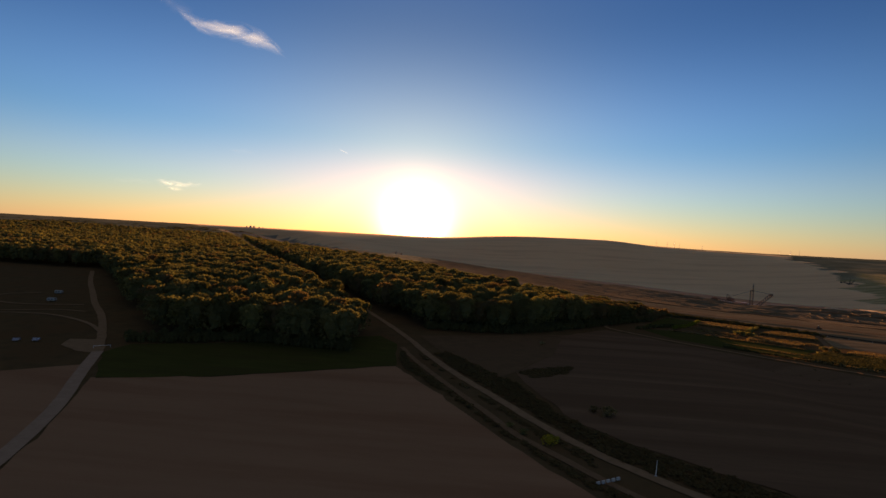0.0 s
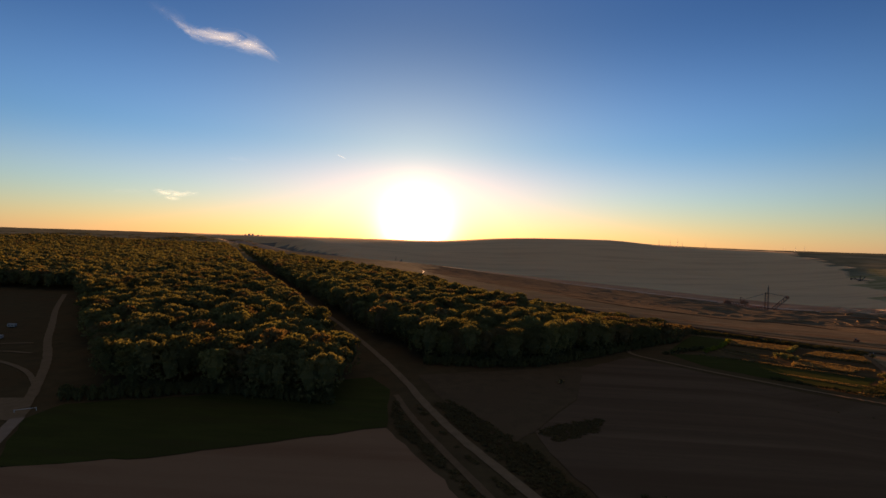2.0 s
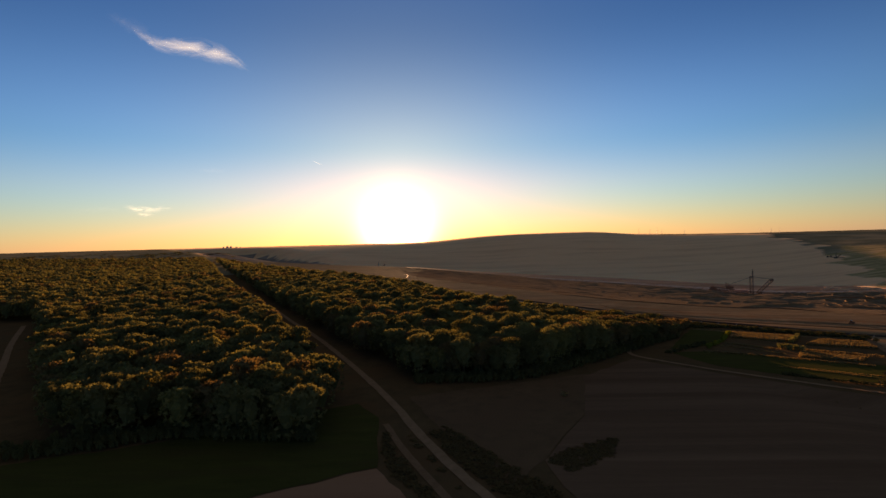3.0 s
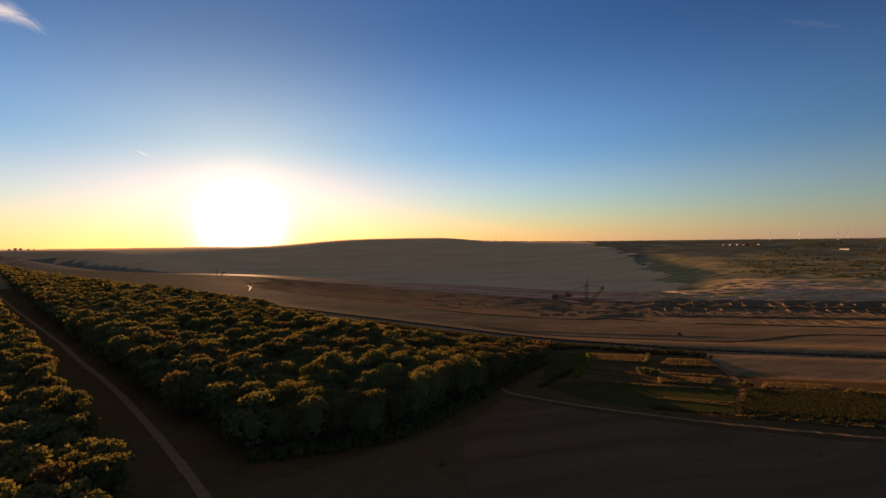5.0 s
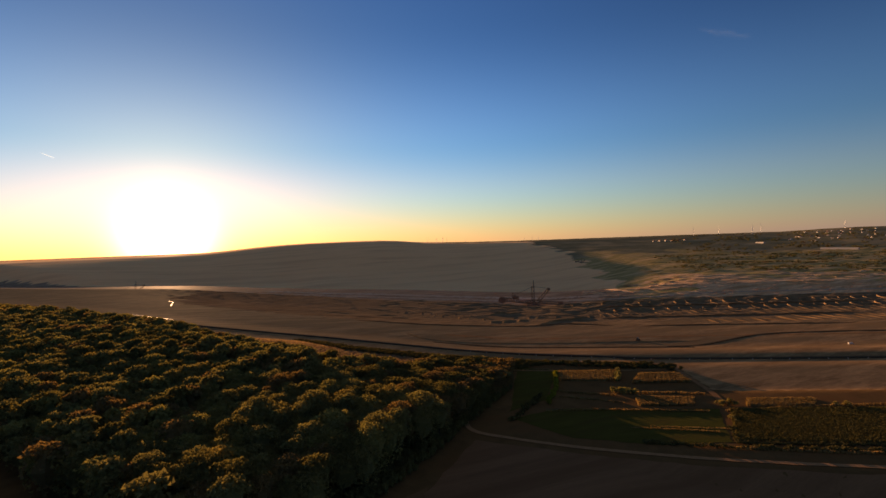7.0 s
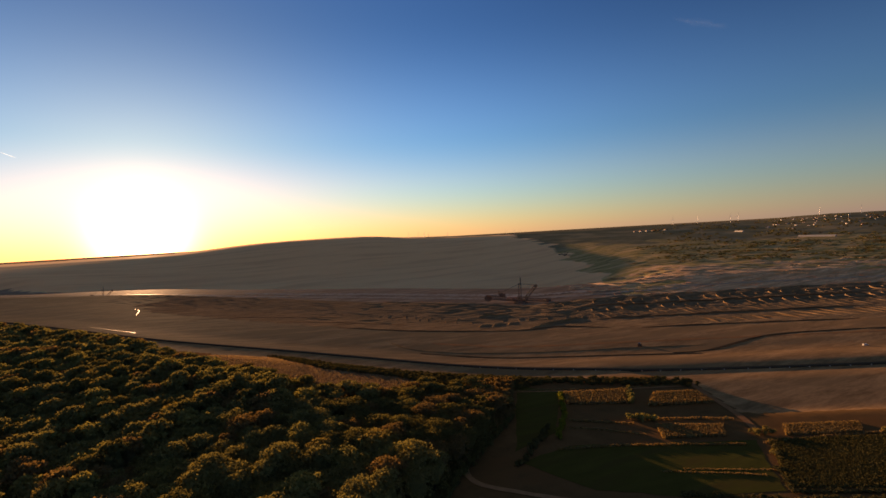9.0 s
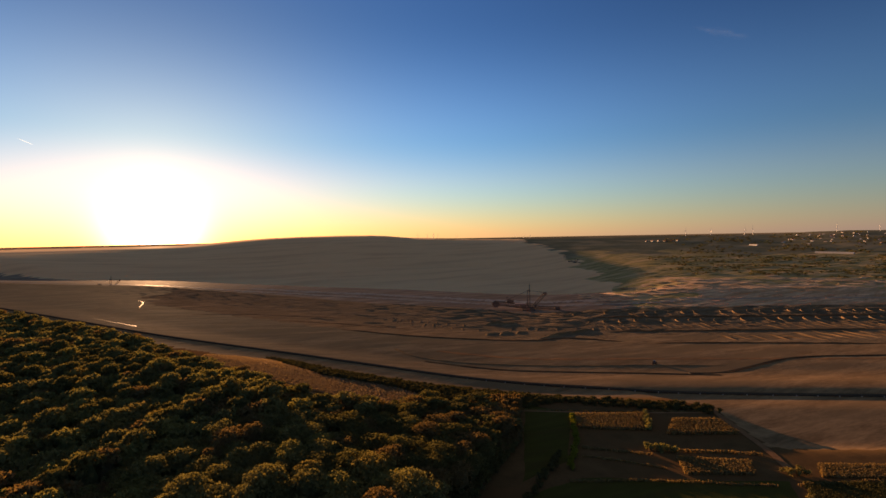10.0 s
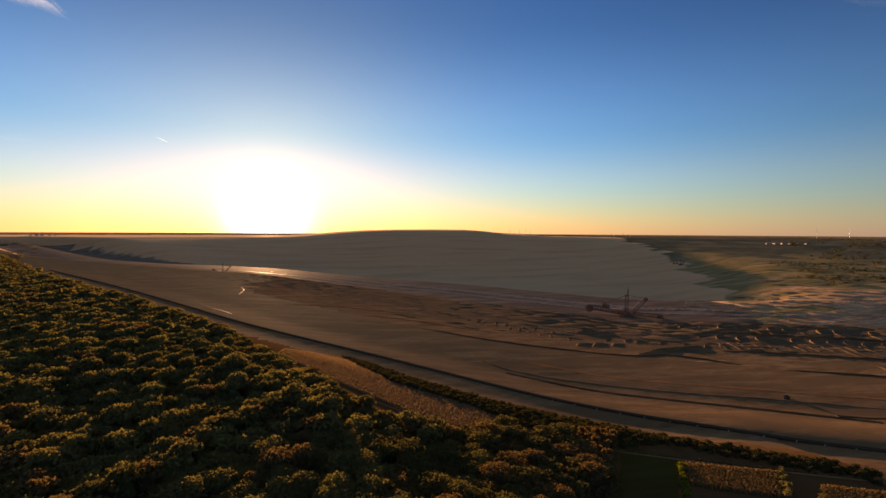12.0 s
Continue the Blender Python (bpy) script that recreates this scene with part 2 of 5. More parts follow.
# ---- helpers for meshes ----
def mesh_of(name, verts, faces, materials, index=None, smooth=False):
    """A mesh from arrays; all faces have the same number of corners."""
    verts, faces = np.asarray(verts, dtype=np.float32).reshape(-1, 3), np.asarray(faces, dtype=np.int32)
    k = faces.shape[1]
    me = bpy.data.meshes.new(name)
    me.vertices.add(len(verts))
    me.vertices.foreach_set("co", verts.ravel())
    me.loops.add(faces.size)
    me.loops.foreach_set("vertex_index", faces.ravel())
    me.polygons.add(len(faces))
    me.polygons.foreach_set("loop_start", np.arange(0, faces.size, k, dtype=np.int32))
    for m in materials:
        me.materials.append(m)
    if index is not None:
        me.polygons.foreach_set("material_index", np.asarray(index, dtype=np.int32))
    me.polygons.foreach_set("use_smooth", np.full(len(faces), smooth))
    me.update(calc_edges=True)
    return me


def finish(bm, name, material, smooth=False):
    me = bpy.data.meshes.new(name)
    bm.normal_update()
    bm.to_mesh(me)
    bm.free()
    for m in (material if isinstance(material, (list, tuple)) else [material]):
        me.materials.append(m)
    if smooth:
        for p in me.polygons:
            p.use_smooth = True
    return me


def part(name, bm, material, parent, label=""):
    """Links a bmesh, or a ready mesh, as one mesh object under a thing or a part."""
    me = finish(bm, name, material) if isinstance(bm, bmesh.types.BMesh) else bm
    ob = new(name, me)
    ob.parent = parent
    return tagged(ob, label)


def add_box(bm, x0, x1, y0, y1, z0, z1, m=None):
    made = bmesh.ops.create_cube(bm, size=1.0)["verts"]
    t = Matrix.Translation(((x0 + x1) / 2, (y0 + y1) / 2, (z0 + z1) / 2)) @ Matrix.Diagonal((x1 - x0, y1 - y0, z1 - z0, 1))
    bmesh.ops.transform(bm, matrix=(m @ t) if m else t, verts=made)
    return made


def add_beam(bm, a, b, w, h=None):
    """A bar of rectangular section from a to b."""
    a, b = Vector(a), Vector(b)
    h = h or w
    made = bmesh.ops.create_cube(bm, size=1.0)["verts"]
    turn = (b - a).to_track_quat("Z", "Y").to_matrix().to_4x4()
    bmesh.ops.transform(bm, matrix=Matrix.Translation((a + b) / 2) @ turn @ Matrix.Diagonal((w, h, (b - a).length, 1)), verts=made)


def add_tube(bm, a, b, r0, r1, sides=8):
    a, b = Vector(a), Vector(b)
    made = bmesh.ops.create_cone(bm, cap_ends=True, segments=sides, radius1=r0, radius2=r1, depth=(b - a).length)["verts"]
    turn = (b - a).to_track_quat("Z", "Y").to_matrix().to_4x4()
    bmesh.ops.transform(bm, matrix=Matrix.Translation((a + b) / 2) @ turn, verts=made)


def smooth_step(a, b, v):
    s = np.clip((v - a) / (b - a), 0, 1)
    return s * s * (3 - 2 * s)


def side_distance(x, y, pts):
    """Distance from a polyline, positive on its left-hand side."""
    x, y = np.asarray(x, dtype=float), np.asarray(y, dtype=float)
    best, sign = np.full(x.shape, 1e18), np.ones(x.shape)
    for (ax, ay), (bx, by) in zip(pts, pts[1:]):
        dx, dy = bx - ax, by - ay
        s = np.clip(((x - ax) * dx + (y - ay) * dy) / (dx * dx + dy * dy), 0, 1)
        qx, qy = x - ax - s * dx, y - ay - s * dy
        d = qx * qx + qy * qy
        closer = d < best - 1e-6
        best = np.where(closer, d, best)
        sign = np.where(closer, np.where(dx * qy - dy * qx >= 0, 1.0, -1.0), sign)
    return np.sqrt(best) * sign


def inside(x, y, pts):
    x, y = np.asarray(x, dtype=float), np.asarray(y, dtype=float)
    odd = np.zeros(x.shape, dtype=bool)
    for (ax, ay), (bx, by) in zip(pts, pts[1:] + pts[:1]):
        if ay == by:
            continue
        odd ^= ((ay > y) != (by > y)) & (x < (bx - ax) * (y - ay) / (by - ay) + ax)
    return odd


def wave(x, y, size, seed=0):
    """Smooth uneven values between about -1 and 1, from crossed waves."""
    r = np.random.RandomState(seed)
    total_wave = np.zeros(np.shape(x))
    for k in range(7):
        a, f, ph = r.uniform(0, 2 * math.pi), (1 + 0.45 * k) * 2 * math.pi / size, r.uniform(0, 6.28)
        total_wave += np.sin((x * math.cos(a) + y * math.sin(a)) * f + ph + 1.3 * np.sin((x * math.sin(a) - y * math.cos(a)) * f * 0.6 + ph * 2)) / (1 + 0.5 * k)
    return total_wave / 2.6


# ---- the lie of the land ----
RIM = [(-1500, 2850), (-1000, 2080), (-684, 1645), (-388, 1250), (-180, 955), (-88, 818), (0, 708), (58, 636), (106, 573), (150, 521), (195, 482), (240, 457), (310, 421), (400, 375), (600, 272), (900, 100), (1500, -260), (3800, -1800)]
EDGE = [(-1800, 3200), (-1137, 2367), (-561, 1927), (-164, 1600), (105, 1320), (285, 1073), (400, 950), (503, 858), (677, 795), (838, 720), (971, 657), (1300, 480), (2000, 100), (4200, -1200)]
HILL = [(-60, -0.26), (-20, -0.30), (-8, -0.30), (-4.5, -0.27), (-2.8, -0.17), (-1.1, -0.03), (0.7, 0.13), (2.5, 0.26), (4.4, 0.36), (6.5, 0.43), (11, 0.47), (14.6, 0.46), (16.2, 0.36), (17.5, 0.23), (19.5, 0.06), (24, -0.1), (30, -0.18), (57, -0.19), (60, -0.06), (62, 0.0), (66, -0.02), (72, -0.19), (180, -0.2)]

BANK = [(262, 470), (272, 404), (251, 358), (262, 349), (300, 330), (420, 268), (600, 170), (900, -10)]
FIELD_BANK = [(700, -60), (460, 98), (330, 190), (226, 256), (195, 275), (163, 297), (128, 326), (100, 352)]


def land(x, y):
    x, y = np.asarray(x, dtype=float), np.asarray(y, dtype=float)
    rim, edge = side_distance(x, y, RIM), side_distance(x, y, EDGE)
    k = 0.35 + 0.65 * smooth_step(-250, 150, x)
    z = -2.0 * smooth_step(120, 230, x) * smooth_step(-220, -60, rim)
    z = z - 4.0 * k * smooth_step(-25, 10, rim) - 7.0 * k * smooth_step(8, 90, rim) - 7.5 * k * smooth_step(90, 300, rim)
    plain = smooth_step(60, 110, rim)
    z = z + plain * (0.2 * wave(x, y, 90, 3) + 0.12 * wave(x, y, 37, 4))
    # the bank that carries the conveyor, steep towards the forest
    z = z + 1.3 * k * smooth_step(10, 18, rim + 1.5 * wave(x, y, 80, 13)) * (1 - smooth_step(32, 80, rim))
    # low embankments that run along the rim
    z = z + 0.2 * k * np.exp(-((rim - 6) / 3.5) ** 2) + 0.3 * np.exp(-((rim - 78 - 8 * wave(x, y, 300, 5)) / 5) ** 2) * smooth_step(-40, 120, x)
    # a bank drops from the plots to the bare plain
    z = z - 3.0 * smooth_step(0, 9, side_distance(x, y, BANK)) * (1 - smooth_step(-30, 45, rim)) * smooth_step(225, 250, x)
    # the drop from the lane to the dark field is deepened to shade it
    z = z - 4.8 * smooth_step(4, 16, side_distance(x, y, FIELD_BANK)) * smooth_step(120, 175, x)
    # windrows left by the graders, in line with the rim
    for k, (off, tall, wide) in enumerate(((30, 0.5, 3.5), (112, 0.8, 4), (139, 0.55, 3.5), (170, 0.7, 4), (205, 0.5, 4))):
        z = z + 0.12 * tall * np.clip(0.2 + wave(x, y, 210, 60 + k), 0, 1) * np.exp(-((rim - off - 7 * wave(x, y, 260, 70 + k)) / wide) ** 2) * smooth_step(20, 200, x)
    # a dip in the bench before the excavator
    z = z - 6 * np.exp(-((x - 455) ** 2 + (y - 875) ** 2) / 75 ** 2)
    # broken ground of the upper bench
    rough = smooth_step(-190, -120, edge) * (1 - smooth_step(-5, 30, edge)) * smooth_step(180, 440, x)
    z = z + rough * (0.8 * wave(x + 0.5 * y, 3 * y - 0.5 * x, 120, 6) + 0.4 * wave(x, y, 30, 7))
    # down into the pit: a lower bench, then its floor
    z = z - 38 * smooth_step(-25, 70, edge) - 38 * smooth_step(470, 620, edge) * smooth_step(-1000, -250, x)
    r = np.hypot(x, y - 120)
    bearing = np.degrees(np.arctan2(x, y - 120))
    crest = 80 + 4500 * np.tan(np.radians(np.interp(bearing, [b for b, _ in HILL], [e for _, e in HILL])))
    floor_z = z + smooth_step(600, 1000, edge) * (5 * wave(x, y, 900, 8) + 1.0 * wave(x, y, 260, 9))
    rise = smooth_step(1900, 4450, r) ** 1.15
    rise = rise + 0.007 * np.sin(rise * 55) * smooth_step(2000, 2600, r) * (1 - smooth_step(4100, 4450, r))
    far = floor_z + (crest - floor_z) * rise
    # the overgrown wall on the far side of the pit climbs sooner, in steps
    wall_side = smooth_step(31, 48, bearing + 0.0035 * (r - 2000)) * smooth_step(0, 250, edge)
    climb = smooth_step(1650, 2900, r)
    climb = climb + 0.07 * np.sin(climb * 46 + 2 * wave(x, y, 600, 10)) * smooth_step(0, 0.08, climb) * (1 - smooth_step(0.9, 1, climb))
    wall_z = -44 + climb * 19 + smooth_step(2300, 4600, r) * (crest + 22) + 1.0 * wave(x, y, 330, 11) + 0.5 * wave(x, y, 120, 12)
    far = far * (1 - wall_side) + wall_z * wall_side
    z = np.where(edge > 150, z + (far - z) * smooth_step(480, 700, edge) * (1 - wall_side) + (far - z) * smooth_step(150, 500, edge) * wall_side, z)
    # outside the pit the land swells slowly to the horizon
    swell = smooth_step(1500, 4600, r) * (1 - smooth_step(150, 500, edge))
    z = z + (crest - z) * swell
    return z + (crest - z) * smooth_step(3900, 4550, r) + 0.018 * np.clip(r - 4350, 0, None)


def height(x, y):
    return float(land(np.array([x]), np.array([y]))[0])


def graded(lo, hi, near_lo, near_hi, step, growth):
    mid = list(np.arange(near_lo, near_hi + 0.1, step))
    s, v = step, near_hi
    while v < hi:
        s *= growth
        v += s
        mid.append(v)
    s, v, left = step, near_lo, []
    while v > lo:
        s *= growth
        v -= s
        left.append(v)
    return np.array(left[::-1] + mid)


SHEET = 4760
gx, gy = graded(-4900, 4900, -260, 1000, 5.5, 1.032), graded(-4900, 4900, 170, 1260, 5.5, 1.03)
X, Y = np.meshgrid(gx, gy)
Z = land(X, Y)
# the ploughed field lies in a bed of its own
DARK_FIELD = [(96, 352), (104, 344), (126, 322), (160, 293), (192, 271), (223, 252), (327, 186), (440, 100), (300, -60), (170, 40), (82, 128), (50, 152), (38, 168), (26, 205), (23, 222), (46, 262), (60, 318)]
Z = np.where(inside(X, Y, DARK_FIELD), Z - 0.6 * smooth_step(1, 9, np.abs(side_distance(X, Y, DARK_FIELD + DARK_FIELD[:1]))), Z)
n_row = len(gx)
cells = np.arange(len(gx) * len(gy)).reshape(len(gy), n_row)
quads = np.stack([cells[:-1, :-1], cells[:-1, 1:], cells[1:, 1:], cells[1:, :-1]], axis=-1).reshape(-1, 4)
cx, cy = X.ravel()[quads].mean(1), Y.ravel()[quads].mean(1)
keep = np.hypot(cx, cy - 120) < SHEET
quads, cx, cy = quads[keep], cx[keep], cy[keep]
c_rim, c_edge = side_distance(cx, cy, RIM) + 4 * wave(cx, cy, 60, 20), side_distance(cx, cy, EDGE) + 10 * wave(cx, cy, 90, 21)
c_r, c_bearing = np.hypot(cx, cy - 120), np.degrees(np.arctan2(cx, cy - 120))
zone = np.zeros(len(quads), dtype=int)
zone[(c_rim < 0)] = 7
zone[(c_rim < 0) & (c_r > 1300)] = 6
zone[(c_rim >= -8)] = 1
zone[(side_distance(cx, cy, BANK) > 2) & (cx > 245) & (c_rim < 20)] = 1
BENCH_LINE = [(-330, 1500), (-160, 1240), (-40, 1070), (60, 940), (143, 818), (211, 745), (300, 678), (336, 659), (410, 605), (488, 563), (563, 521), (628, 483), (760, 405), (1000, 270)]
zone[(side_distance(cx, cy, BENCH_LINE) + 9 * wave(cx, cy, 70, 26) > 0) & (cx + 40 * wave(cx, cy, 200, 27) > -130)] = 2
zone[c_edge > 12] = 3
zone[(c_edge > 40) & (c_edge < 560) & (cx < 900)] = 8
wallish = (c_edge > 60) & (c_bearing + 0.0035 * (c_r - 2000) + 1.6 * wave(cx, cy, 500, 22) > 39.7)
zone[wallish] = 4
zone[wallish & (c_bearing > 45 + 5 * wave(cx, cy, 260, 28)) & (c_r < 1750 + 350 * wave(cx, cy, 300, 23)) & (c_edge < 800 + 260 * wave(cx, cy, 190, 25))] = 5
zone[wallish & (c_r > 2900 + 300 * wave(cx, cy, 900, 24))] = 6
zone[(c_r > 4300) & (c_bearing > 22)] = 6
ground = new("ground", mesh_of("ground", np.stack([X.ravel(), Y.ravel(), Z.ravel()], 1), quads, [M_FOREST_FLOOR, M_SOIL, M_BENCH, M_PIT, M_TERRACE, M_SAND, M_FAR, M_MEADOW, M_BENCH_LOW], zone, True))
tagged(ground, "brown mine soil, meadow and clay pit ground lifted for haze", "ground", kind="structure")


# ---- fields, roads ----
def resample(pts, step):
    out = []
    for (ax, ay), (bx, by) in zip(pts, pts[1:]):
        n = max(1, int(math.hypot(bx - ax, by - ay) / step))
        out += [(ax + (bx - ax) * i / n, ay + (by - ay) * i / n) for i in range(n)]
    return out + [pts[-1]]


def patch(name, pts, material, label, lift=0.12, cut=12.0):
    """A piece of ground cover that follows the land."""
    bm = bmesh.new()
    pts = resample(list(pts) + [pts[0]], 5.0)[:-1]
    px, py = np.array(pts).T
    pts = list(zip(px + 0.9 * wave(px, py, 26, 33), py + 0.9 * wave(px, py, 26, 34)))
    bm.faces.new([bm.verts.new((x, y, 0)) for x, y in pts])
    for axis in (0, 1):
        lo, hi = min(p[axis] for p in pts), max(p[axis] for p in pts)
        v = lo + cut
        while v < hi:
            co, no = [0, 0, 0], [0, 0, 0]
            co[axis], no[axis] = v, 1
            bmesh.ops.bisect_plane(bm, geom=bm.verts[:] + bm.edges[:] + bm.faces[:], plane_co=co, plane_no=no)
            v += cut
    bmesh.ops.triangulate(bm, faces=bm.faces[:])
    zs = land(np.array([v.co.x for v in bm.verts]), np.array([v.co.y for v in bm.verts]))
    for v, z in zip(bm.verts, zs):
        v.co.z = z + lift
    bm.normal_update()
    if sum(f.normal.z for f in bm.faces) < 0:
        bmesh.ops.reverse_faces(bm, faces=bm.faces[:])
    return tagged(new(name, finish(bm, name, material)), label, name.replace("_", " "), kind="structure")


def rounded(pts, times=2):
    for _ in range(times):
        out = [pts[0]]
        for (ax, ay), (bx, by) in zip(pts, pts[1:]):
            out += [(ax * 0.75 + bx * 0.25, ay * 0.75 + by * 0.25), (ax * 0.25 + bx * 0.75, ay * 0.25 + by * 0.75)]
        pts = out + [pts[-1]]
    return pts


def lane(name, pts, width, material, label, lift=0.2, uneven=0.12, seed=1):
    """A road laid along a line, with slightly ragged edges."""
    pts = resample(rounded(pts), 4.0)
    r = random.Random(seed)
    left, right = [], []
    for i, (x, y) in enumerate(pts):
        a, b = pts[max(0, i - 1)], pts[min(len(pts) - 1, i + 1)]
        d = math.hypot(b[0] - a[0], b[1] - a[1]) or 1
        nx, ny = -(b[1] - a[1]) / d, (b[0] - a[0]) / d
        w1, w2 = (width / 2 + r.uniform(-uneven, uneven) * width / 2 for _ in range(2))
        left.append((x + nx * w1, y + ny * w1))
        right.append((x - nx * w2, y - ny * w2))
    n, across = len(pts), max(1, int(width / 3))
    left, right = np.array(left), np.array(right)
    xy = np.concatenate([left + (right - left) * k / across for k in range(across + 1)])
    z = land(xy[:, 0], xy[:, 1]) + lift
    faces = [((k + 1) * n + i, (k + 1) * n + i + 1, k * n + i + 1, k * n + i) for k in range(across) for i in range(n - 1)]
    return tagged(new(name, mesh_of(name, np.column_stack([xy, z]), faces, [material])), label, name.replace("_", " "), kind="structure")


TRACK = [(120, 72), (85, 100), (59, 122), (50, 131), (40, 141), (27, 159), (13, 184), (-5, 214), (-23, 252), (-30, 270), (-48, 308), (-72, 355), (-119, 442), (-165, 516), (-204, 585), (-266, 686), (-459, 1000), (-800, 1600), (-1130, 2186)]
TRACK_2 = [(95, 72), (62, 102), (39, 124), (30, 136), (17, 151), (11, 164), (-4, 192), (-22, 226), (-34, 255)]
patch("field", [(34, 117), (15, 144), (-8, 182), (-31, 218), (-93, 185), (-137, 171), (-115, 131), (-96, 90), (-84, -60), (140, -60), (70, 80)], M_FIELD, "harrowed brown field beside the farm track")
patch("field", [(-173, 171), (-153, 186), (-131, 150), (-112, 116), (-95, 70), (-90, -60), (-420, -60), (-420, 90)], M_FIELD, "harrowed brown field beyond the asphalt road")
patch("crop_field", [(-135, 171), (-93, 186), (-31, 219), (-38, 262), (-50, 280), (-119, 238), (-160, 222), (-160, 205)], M_GRASS, "strip of green winter crop at the forest edge")
patch("field", DARK_FIELD, M_FIELD_DARK, "ploughed dark field reaching to the gravel lane", 0.14, 5.0)
patch("verge", [(23, 223), (46, 263), (62, 322), (34, 312), (-28, 288), (-14, 254), (4, 222), (12, 205)], surface("dry trampled grass", (0.1, 0.056, 0.031), (0.165, 0.092, 0.05), 0.12, 2.0, stain=(0.135, 0.073, 0.04), stain_scale=0.03), "rough grass between forest and track", lift=0.11, cut=5.0)
lane("asphalt_road", [(-85, -30), (-92, 60), (-104, 100), (-116, 127), (-127, 148), (-144, 174), (-163, 206)], 4.4, M_ASPHALT, "pale worn asphalt road between the fields", uneven=0.03)
lane("lane", [(-163, 206), (-175, 222), (-188, 239), (-223, 282), (-262, 322), (-297, 363), (-357, 430), (-430, 520)], 4.0, M_GRAVEL, "gravel lane along the forest edge", lift=0.22)
lane("forest_track", TRACK, 3.6, M_GRAVEL, "pale gravel track running straight through the forest")
lane("earth_track", TRACK_2, 2.6, M_DIRT, "earth track beside the gravel track", seed=2)
lane("gravel_lane", [(124, 400), (112, 388), (101, 374), (99, 362), (106, 352), (128, 328), (163, 299), (195, 277), (226, 258), (330, 192), (460, 100)], 2.6, M_GRAVEL, "gravel lane round the end of the plots", seed=3)
lane("plot_path", [(168, 448), (190, 437), (230, 417), (268, 399)], 1.6, M_GRAVEL, "narrow path along the plots", seed=4)


# ---- trees ----
def leaf_patches(r, at, n, size, corners):
    """Small bent patches of leaves at the given places, turned along n: an array (patches, corners, 3)."""
    n = n / np.linalg.norm(n, axis=1)[:, None]
    u = np.cross(n, r.normal(size=n.shape))
    u /= np.linalg.norm(u, axis=1)[:, None]
    v = np.cross(n, u)
    s = size * r.uniform(0.6, 1.25, (len(n), 1))
    u, v = u * s, v * s * r.uniform(0.55, 0.95, (len(n), 1))
    drop = n * s * 0.25
    if corners == 3:
        return np.stack([at - u - drop, at + u * 0.8 - v * 0.9, at + u * 0.5 + v * 1.1], axis=1)
    return np.stack([at - u - drop, at - v, at + u - drop, at + v], axis=1)


def crown_leaves(r, radius, base, top, billows, leaves, size, spread=0.75, corners=3):
    """A broad crown: rounded billows over a dome, and a looser skirt of leaves below them."""
    k = np.arange(billows)
    a, u = k * 2.399 + r.uniform(-0.4, 0.4, billows), (k + 0.5) / billows
    rad = radius * 0.74 * np.sqrt(u) * r.uniform(0.85, 1.12, billows)
    ball = radius * r.uniform(0.28, 0.42, billows)
    h = top - ball * 0.7 - (top - base) * (0.27 * (rad / radius) ** 2 + r.uniform(0, 0.07, billows))
    centre = np.stack([np.cos(a) * rad, np.sin(a) * rad, h], 1)
    upper = int(leaves * 0.76)
    pick = r.randint(0, billows, upper)
    d = r.normal(size=(upper, 3))
    d[:, 2] = np.abs(d[:, 2]) * 1.05 - 0.35
    d /= np.linalg.norm(d, axis=1)[:, None]
    at = centre[pick] + d * ball[pick, None] * r.uniform(0.84, 1.08, (upper, 1)) * np.array([1, 1, 0.72])
    lower = leaves - upper
    b, w = r.uniform(0, 6.283, lower), r.uniform(0, 1, lower)
    wide = radius * (0.5 + 0.42 * np.sin(math.pi * (0.15 + 0.6 * w))) * r.uniform(0.8, 1.08, lower)
    skirt = np.stack([np.cos(b) * wide, np.sin(b) * wide, base + (top - base) * 0.72 * w], 1)
    out = np.stack([np.cos(b), np.sin(b), np.full(lower, 0.45)], 1)
    n = np.concatenate([d, out]) + r.normal(size=(leaves, 3)) * spread
    return leaf_patches(r, np.concatenate([at, skirt]), n, size, corners)


def core_faces(radius, base, top, rings=4, sides=8, corners=3):
    """The inside of a crown, as faces."""
    v, f = [], []
    for i in range(rings + 1):
        u = i / rings
        rr = radius * 0.6 * math.sin(math.pi * (0.1 + 0.78 * u)) ** 0.8
        for k in range(sides):
            a = 2 * math.pi * k / sides + i * 0.3
            w = 1 + 0.22 * math.sin(3 * a + 2 * i)
            v.append((math.cos(a) * rr * w, math.sin(a) * rr * w, base + (top - base) * (0.1 + 0.72 * u)))
    for i in range(rings):
        for k in range(sides):
            q = [v[i * sides + k], v[i * sides + (k + 1) % sides], v[(i + 1) * sides + (k + 1) % sides], v[(i + 1) * sides + k]]
            f += [q] if corners == 4 else [q[:3], [q[0], q[2], q[3]]]
    return np.array(f)


TREE_H, TREE_R = 20.0, 6.2


def tree_faces(seed, leaves, size, billows=11, rings=4, sides=8, corners=3):
    r = np.random.RandomState(seed)
    radius, top = TREE_R * r.uniform(0.85, 1.2), TREE_H * r.uniform(0.9, 1.08)
    base = top * r.uniform(0.2, 0.34)
    return np.concatenate([crown_leaves(r, radius, base, top, billows, leaves, size, 0.75, corners), core_faces(radius, base, top, rings, sides, corners)])


